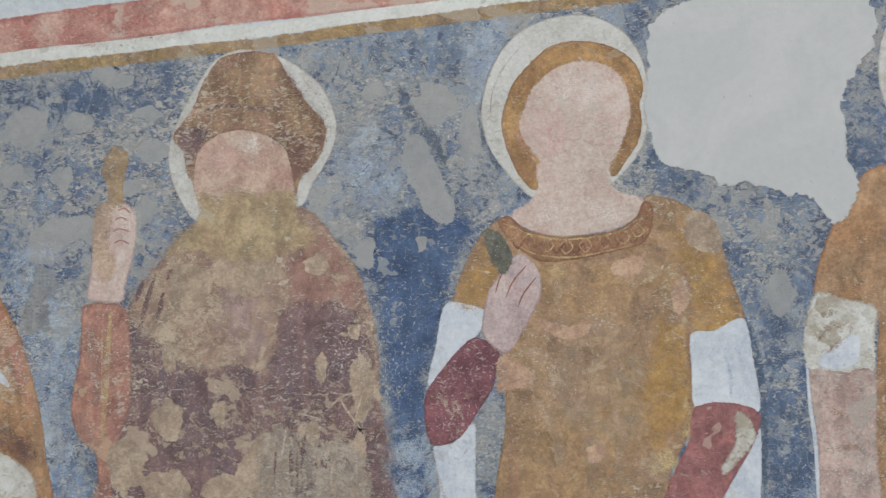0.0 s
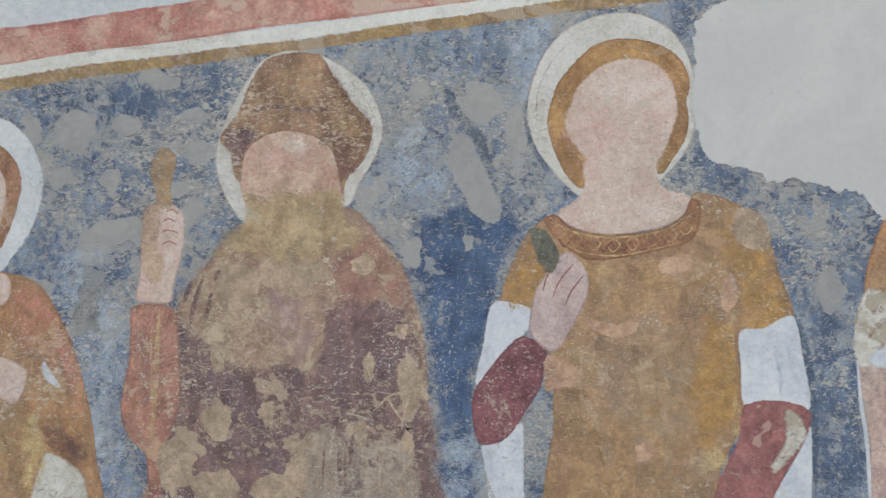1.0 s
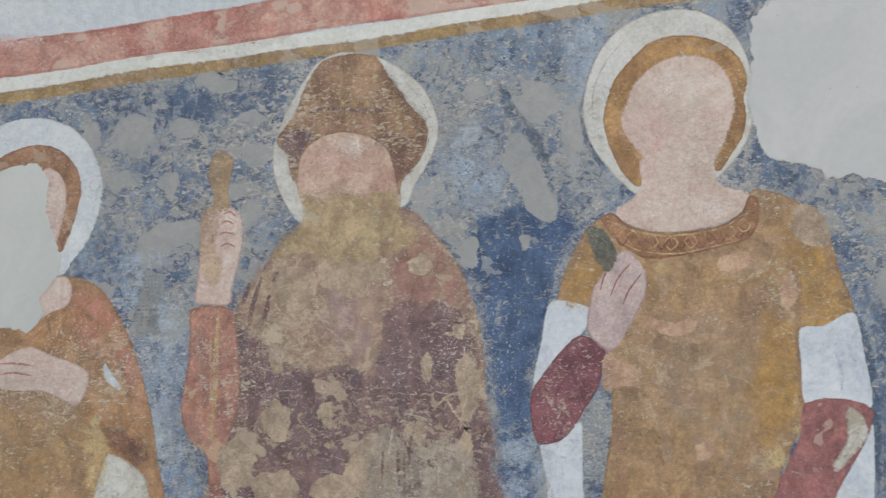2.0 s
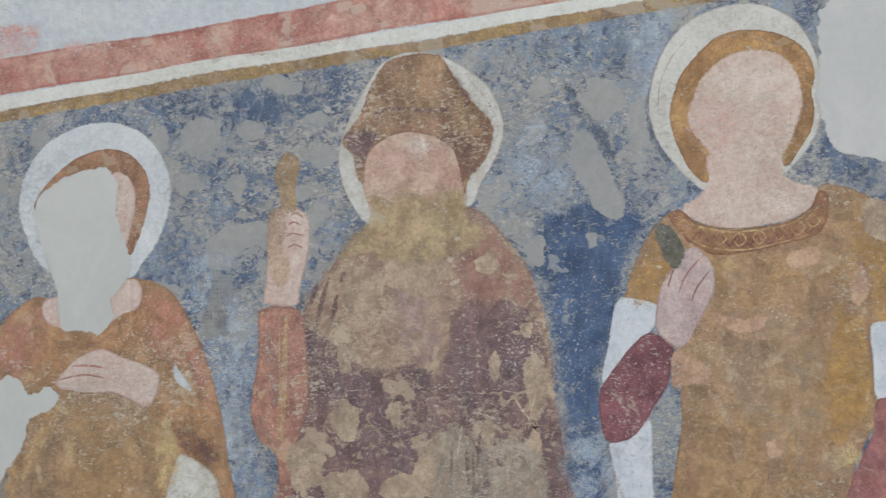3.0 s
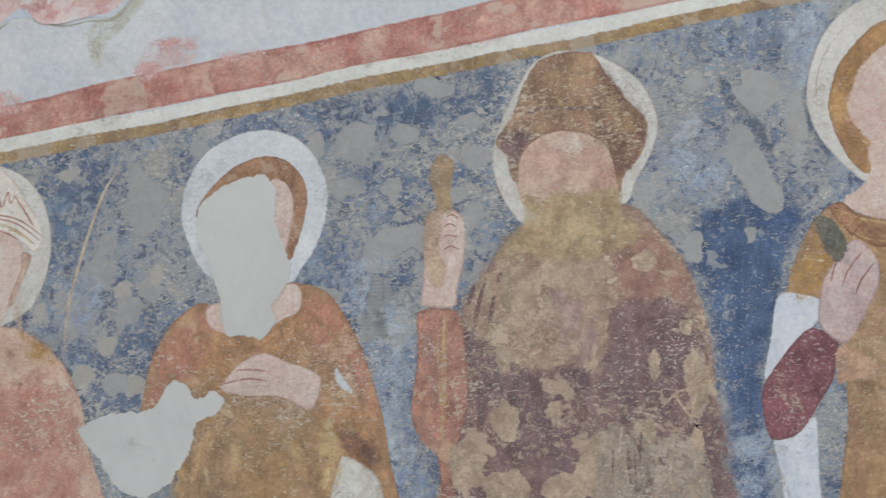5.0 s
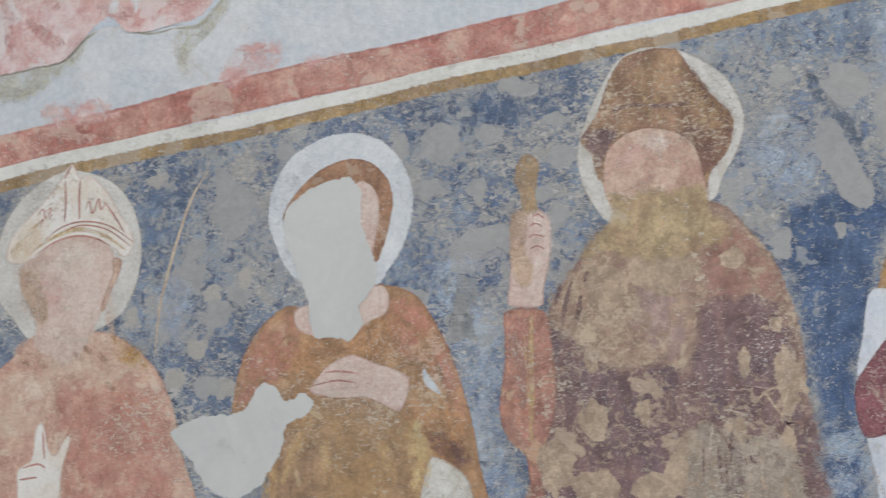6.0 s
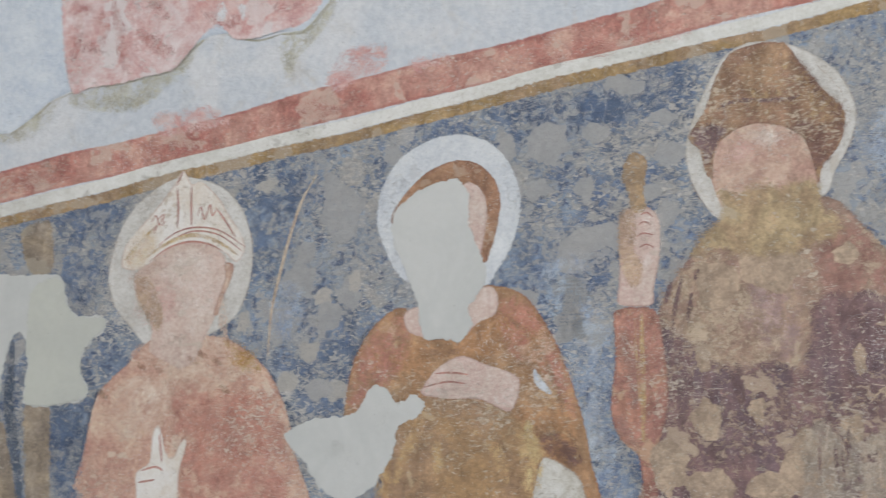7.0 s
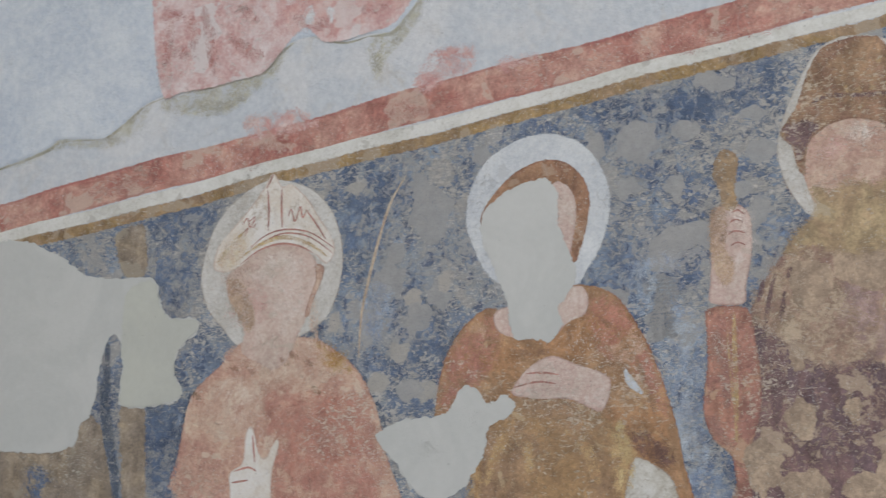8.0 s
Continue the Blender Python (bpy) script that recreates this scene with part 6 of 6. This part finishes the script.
stroke("incised_line", cm(lady_at, [(-20.1, 11.2), (-19.8, 18.4), (-17.4, 24.3), (-13.0, 29.7)]), 0.0034, 5, M_UMBERLINE, lady_halo)
stroke("incised_line", cm(man_at, [(-17.3, 14.1), (-16.3, 9.2), (-13.9, 4.5), (-10.3, 1.0)]), 0.0034, 5, M_UMBERLINE, man_halo)
stroke("incised_line", cm(man_at, [(14.1, 29.2), (16.4, 25.0), (17.4, 20.7), (16.9, 16.5), (15.1, 12.4), (12.5, 8.2)]), 0.0034, 5, M_UMBERLINE, man_halo)
stroke("incised_line", cm(man_at, [(10.3, 30.8), (14.0, 26.0), (16.1, 20.8), (15.1, 15.8)]), 0.0034, 5, M_UMBERLINE, man_halo)
stroke("incised_line", cm(bishop_at, [(-14.4, 6.0), (-18.5, 10.8), (-20.6, 17.2), (-20.0, 22.7), (-17.8, 29.5)]), 0.0034, 5, M_UMBERLINE, bishop_halo)
stroke("incised_line", cm(bishop_at, [(16.5, 30.0), (18.6, 23.7), (19.0, 17.7), (17.7, 11.2), (15.0, 6.1)]), 0.0034, 5, M_UMBERLINE, bishop_halo)
stroke("hair_strand", cm(lady_at, [(-16.0, 14.0), (-14.2, 19.4), (-10.2, 24.1), (-4.4, 27.2)]), 0.0100, 7, M_REDGLAZE, lady_hair)
stroke("hair_strand", cm(lady_at, [(-17.2, 11.1), (-16.1, 6.3), (-13.4, 2.1), (-11.2, -0.5)]), 0.0100, 7, M_REDGLAZE, lady_hair)
stroke("hair_strand", cm(lady_at, [(-15.0, 9.2), (-13.1, 5.9), (-10.9, 2.3)]), 0.0100, 7, M_REDGLAZE, lady_hair)
stroke("hair_strand", cm(lady_at, [(-2.7, 27.5), (3.0, 26.7), (7.4, 23.2), (9.3, 19.3)]), 0.0100, 7, M_REDGLAZE, lady_hair)
stroke("hair_strand", cm(lady_at, [(8.9, 15.7), (9.1, 10.4), (6.9, 6.1), (4.8, 2.6)]), 0.0100, 7, M_REDGLAZE, lady_hair)
stroke("hair_strand", cm(lady_at, [(-13.7, 15.2), (-11.4, 19.9), (-7.3, 23.6)]), 0.0100, 7, M_REDGLAZE, lady_hair)
sheet("red_smear", smooth_loop(cm(WALL_AT, [(-12.2, 45.5), (0.1, 43.3), (-7.1, 42.2)])), 4, M_DARKRED, wall, "")
sheet("red_smear", smooth_loop(cm(WALL_AT, [(-75.3, 41.9), (-66.2, 42.3), (-60.3, 42.2), (-66.2, 40.4)])), 4, M_DARKRED, wall, "")
sheet("red_smear", smooth_loop(cm(WALL_AT, [(-0.2, 47.6), (9.6, 44.7), (5.8, 41.5), (-1.6, 44.0)])), 4, M_DARKRED, wall, "")
sheet("red_smear", smooth_loop(cm(WALL_AT, [(-155.1, 32.2), (-130.3, 33.6), (-133.5, 29.7), (-153.0, 28.3)])), 4, M_DARKRED, wall, "")
sheet("red_smear", smooth_loop(cm(WALL_AT, [(-110.0, 35.4), (-93.9, 37.5), (-95.4, 33.5), (-108.2, 30.9)])), 4, M_DARKRED, wall, "")
sheet("red_smear", smooth_loop(cm(WALL_AT, [(10.4, 47.3), (20.4, 47.7), (25.4, 44.7), (13.0, 43.2)])), 4, M_DARKRED, wall, "")
sheet("red_smear", smooth_loop(cm(WALL_AT, [(-68.6, 40.7), (-49.4, 41.8), (-51.9, 38.1), (-65.6, 37.1)])), 4, M_DARKRED, wall, "")
stroke("pale_scuff", cm(lady_at, [(-31.0, -41.8), (-27.7, -45.2), (-26.0, -50.7)]), 0.0289, 14, M_SCUFF, lady_crimson_sleeve)
stroke("umber_mark", cm(page_at, [(-9.9, -33.3), (-7.0, -30.0), (-3.9, -31.1)]), 0.0155, 12, M_UMBERLINE, page_white_sleeve)
stroke("umber_mark", cm(page_at, [(-8.4, -35.5), (-5.0, -32.8), (-2.7, -29.5)]), 0.0154, 12, M_UMBERLINE, page_white_sleeve)
stroke("umber_mark", cm(page_at, [(-9.1, -28.3), (-5.8, -27.4)]), 0.0156, 12, M_UMBERLINE, page_white_sleeve)
stroke("umber_mark", cm(page_at, [(-8.9, -45.9), (-4.8, -48.1)]), 0.0152, 12, M_UMBERLINE, page_white_sleeve)
stroke("umber_mark", cm(page_at, [(-10.4, -54.5), (-2.9, -53.5)]), 0.0150, 12, M_UMBERLINE, page_white_sleeve)
stroke("umber_mark", cm(lady_at, [(25.3, -56.3), (27.6, -53.1), (29.0, -49.8)]), 0.0075, 14, M_UMBERLINE, lady_worn_strip)
stroke("umber_mark", cm(lady_at, [(26.5, -54.2), (28.5, -50.9)]), 0.0075, 14, M_UMBERLINE, lady_worn_strip)
stroke("umber_mark", cm(bishop_at, [(-11.5, -3.1), (-10.2, -4.3), (-8.7, -4.9)]), 0.0162, 9, M_UMBERLINE, bishop_robe)
stroke("umber_mark", cm(bishop_at, [(-6.7, -4.1), (-5.4, -5.2), (-3.9, -5.9)]), 0.0161, 9, M_UMBERLINE, bishop_robe)
stroke("umber_mark", cm(bishop_at, [(2.7, -2.7), (4.0, -3.9), (5.4, -4.5)]), 0.0159, 9, M_UMBERLINE, bishop_robe)
stroke("umber_mark", cm(bishop_at, [(5.0, -1.3), (6.2, -2.4), (7.6, -3.0)]), 0.0159, 9, M_UMBERLINE, bishop_robe)
stroke("umber_mark", cm(bishop_at, [(8.9, -3.1), (10.1, -4.3), (11.5, -4.9)]), 0.0158, 9, M_UMBERLINE, bishop_robe)
stroke("umber_mark", cm(bishop_at, [(-21.8, -9.2), (-20.5, -10.4), (-19.0, -11.0)]), 0.0163, 9, M_UMBERLINE, bishop_robe)
stroke("umber_mark", cm(bishop_at, [(11.3, -9.8), (12.5, -10.9), (13.9, -11.5)]), 0.0156, 9, M_UMBERLINE, bishop_robe)
stroke("umber_mark", cm(bishop_at, [(-0.6, -22.2), (0.6, -23.3), (2.0, -23.9)]), 0.0156, 9, M_UMBERLINE, bishop_robe)
stroke("brush_mark", cm(man_at, [(8.6, -40.3), (8.1, -43.5), (7.6, -46.6)]), 0.0054, 11, M_THREAD, man_robe)
stroke("brush_mark", cm(man_at, [(10.8, -45.3), (10.8, -49.7), (10.9, -54.0)]), 0.0063, 11, M_PLUM, man_robe)
stroke("brush_mark", cm(man_at, [(12.5, -41.5), (11.9, -43.9), (11.4, -46.3)]), 0.0063, 11, M_PLUM, man_robe)
stroke("brush_mark", cm(man_at, [(17.5, -44.9), (17.6, -49.2), (17.7, -53.5)]), 0.0062, 11, M_THREAD, man_robe)
stroke("brush_mark", cm(man_at, [(6.7, -43.4), (6.5, -47.3), (6.4, -51.3)]), 0.0061, 11, M_PLUM, man_robe)
stroke("brush_mark", cm(man_at, [(9.5, -45.2), (9.7, -48.9), (9.9, -52.5)]), 0.0101, 11, M_PLUM, man_robe)
stroke("brush_mark", cm(man_at, [(12.1, -42.3), (11.9, -46.0), (11.6, -49.7)]), 0.0060, 11, M_PLUM, man_robe)
stroke("pale_scuff", cm(man_at, [(18.5, -33.8), (20.2, -37.2), (23.2, -41.1)]), 0.0045, 11, M_SCUFFBRIGHT, man_robe)
stroke("pale_scuff", cm(man_at, [(23.3, -34.5), (22.4, -37.8), (21.8, -41.6)]), 0.0045, 11, M_SCUFFBRIGHT, man_robe)
stroke("pale_scuff", cm(man_at, [(16.3, -37.6), (19.1, -34.9), (21.9, -33.9)]), 0.0045, 11, M_SCUFFBRIGHT, man_robe)
stroke("plum_streak", cm(man_at, [(-21.4, -10.9), (-22.7, -15.5)]), 0.0120, 9, M_PLUM, man_robe)
stroke("plum_streak", cm(man_at, [(-19.0, -9.8), (-20.7, -16.2), (-21.2, -20.2)]), 0.0120, 9, M_PLUM, man_robe)
stroke("plum_streak", cm(man_at, [(-17.1, -13.4), (-18.3, -19.7)]), 0.0120, 9, M_PLUM, man_robe)
stroke("plum_streak", cm(man_at, [(-15.5, -8.7), (-16.6, -11.0)]), 0.0120, 9, M_PLUM, man_robe)
stroke("pale_scuff", cm(man_at, [(-18.9, -18.4), (-21.0, -21.8), (-22.0, -25.2)]), 0.0230, 9, M_SCUFF, man_robe)
stroke("pale_scuff", cm(man_at, [(-16.7, -16.1), (-18.8, -19.5)]), 0.0230, 9, M_SCUFF, man_robe)
stroke("pale_scuff", cm(man_at, [(-12.4, -9.2), (-14.5, -12.7)]), 0.0233, 9, M_SCUFF, man_robe)
stroke("pale_scuff", cm(man_at, [(14.2, -17.0), (17.5, -16.5), (21.0, -18.8)]), 0.0229, 9, M_SCUFF, man_robe)
stroke("pale_scuff", cm(man_at, [(-16.3, -24.1), (-13.9, -27.6)]), 0.0228, 9, M_SCUFF, man_robe)
stroke("pale_scuff", cm(man_at, [(23.3, -25.6), (24.5, -30.1)]), 0.0225, 9, M_SCUFF, man_robe)
stroke("pale_scuff", cm(man_at, [(21.4, -42.3), (23.5, -39.0)]), 0.0220, 9, M_SCUFF, man_robe)
stroke("embroidery", cm(lady_at, [(-17.3, -10.5), (-16.1, -9.2), (-14.7, -10.6), (-16.1, -11.9), (-17.2, -10.6)]), 0.0035, 12, M_GOLDSTREAK, lady_collar)
stroke("embroidery", cm(lady_at, [(-14.0, -12.1), (-12.7, -10.9), (-11.4, -12.3), (-12.7, -13.5), (-13.9, -12.2)]), 0.0035, 12, M_GOLDSTREAK, lady_collar)
stroke("embroidery", cm(lady_at, [(-10.3, -13.1), (-9.0, -11.8), (-7.7, -13.2), (-9.1, -14.5), (-10.2, -13.2)]), 0.0035, 12, M_GOLDSTREAK, lady_collar)
stroke("embroidery", cm(lady_at, [(-6.5, -13.5), (-5.2, -12.2), (-3.9, -13.6), (-5.3, -14.9), (-6.4, -13.6)]), 0.0035, 12, M_GOLDSTREAK, lady_collar)
stroke("embroidery", cm(lady_at, [(-2.7, -13.2), (-1.4, -11.9), (-0.1, -13.3), (-1.5, -14.6), (-2.6, -13.3)]), 0.0034, 12, M_GOLDSTREAK, lady_collar)
stroke("embroidery", cm(lady_at, [(1.1, -12.5), (2.4, -11.3), (3.7, -12.7), (2.3, -13.9), (1.3, -12.7)]), 0.0034, 12, M_GOLDSTREAK, lady_collar)
stroke("embroidery", cm(lady_at, [(4.7, -11.7), (6.0, -10.4), (7.3, -11.8), (5.9, -13.1), (4.8, -11.8)]), 0.0035, 12, M_GOLDSTREAK, lady_collar)
stroke("embroidery", cm(lady_at, [(7.7, -10.3), (8.9, -9.1), (10.2, -10.5), (8.8, -11.7), (7.8, -10.5)]), 0.0035, 12, M_GOLDSTREAK, lady_collar)
stroke("embroidery", cm(lady_at, [(-18.0, -8.4), (-11.9, -11.0), (-5.2, -12.0), (4.3, -10.9), (9.4, -7.8)]), 0.0046, 12, M_GOLDSTREAK, lady_collar)
stroke("embroidery", cm(lady_at, [(-16.2, -12.1), (-11.7, -14.8), (-5.3, -15.7), (0.5, -15.0), (8.1, -13.3)]), 0.0046, 12, M_GOLDSTREAK, lady_collar)
stroke("pale_scuff", cm(man_at, [(4.2, -27.7), (7.8, -33.3), (14.5, -34.5)]), 0.0034, 11, M_THREAD, man_robe)
stroke("pale_scuff", cm(man_at, [(14.5, -33.4), (21.2, -34.5), (25.0, -33.5)]), 0.0033, 11, M_THREAD, man_robe)
stroke("pale_scuff", cm(man_at, [(5.7, -39.5), (12.4, -38.4), (18.0, -40.6), (24.7, -40.1)]), 0.0033, 11, M_THREAD, man_robe)
stroke("pale_scuff", cm(man_at, [(-20.8, -27.5), (-15.0, -29.3), (-8.2, -27.6)]), 0.0034, 11, M_THREAD, man_robe)
stroke("pale_scuff", cm(man_at, [(14.4, -27.8), (16.2, -33.4)]), 0.0034, 11, M_THREAD, man_robe)
stroke("pale_scuff", cm(man_at, [(-2.4, -32.2), (1.1, -36.6)]), 0.0034, 11, M_THREAD, man_robe)
stroke("pale_scuff", cm(man_at, [(-18.2, -33.2), (-11.4, -33.2)]), 0.0034, 11, M_THREAD, man_robe)
blob("faint_stain", WALL_AT, (-57.2, -39.2), 3.6, 2.5, 24, M_STAIN, repair_3, 66, lift=0.0012)
blob("faint_stain", WALL_AT, (-47.5, -32.3), 2.4, 1.7, 24, M_STAIN, repair_3, 67, lift=0.0012)
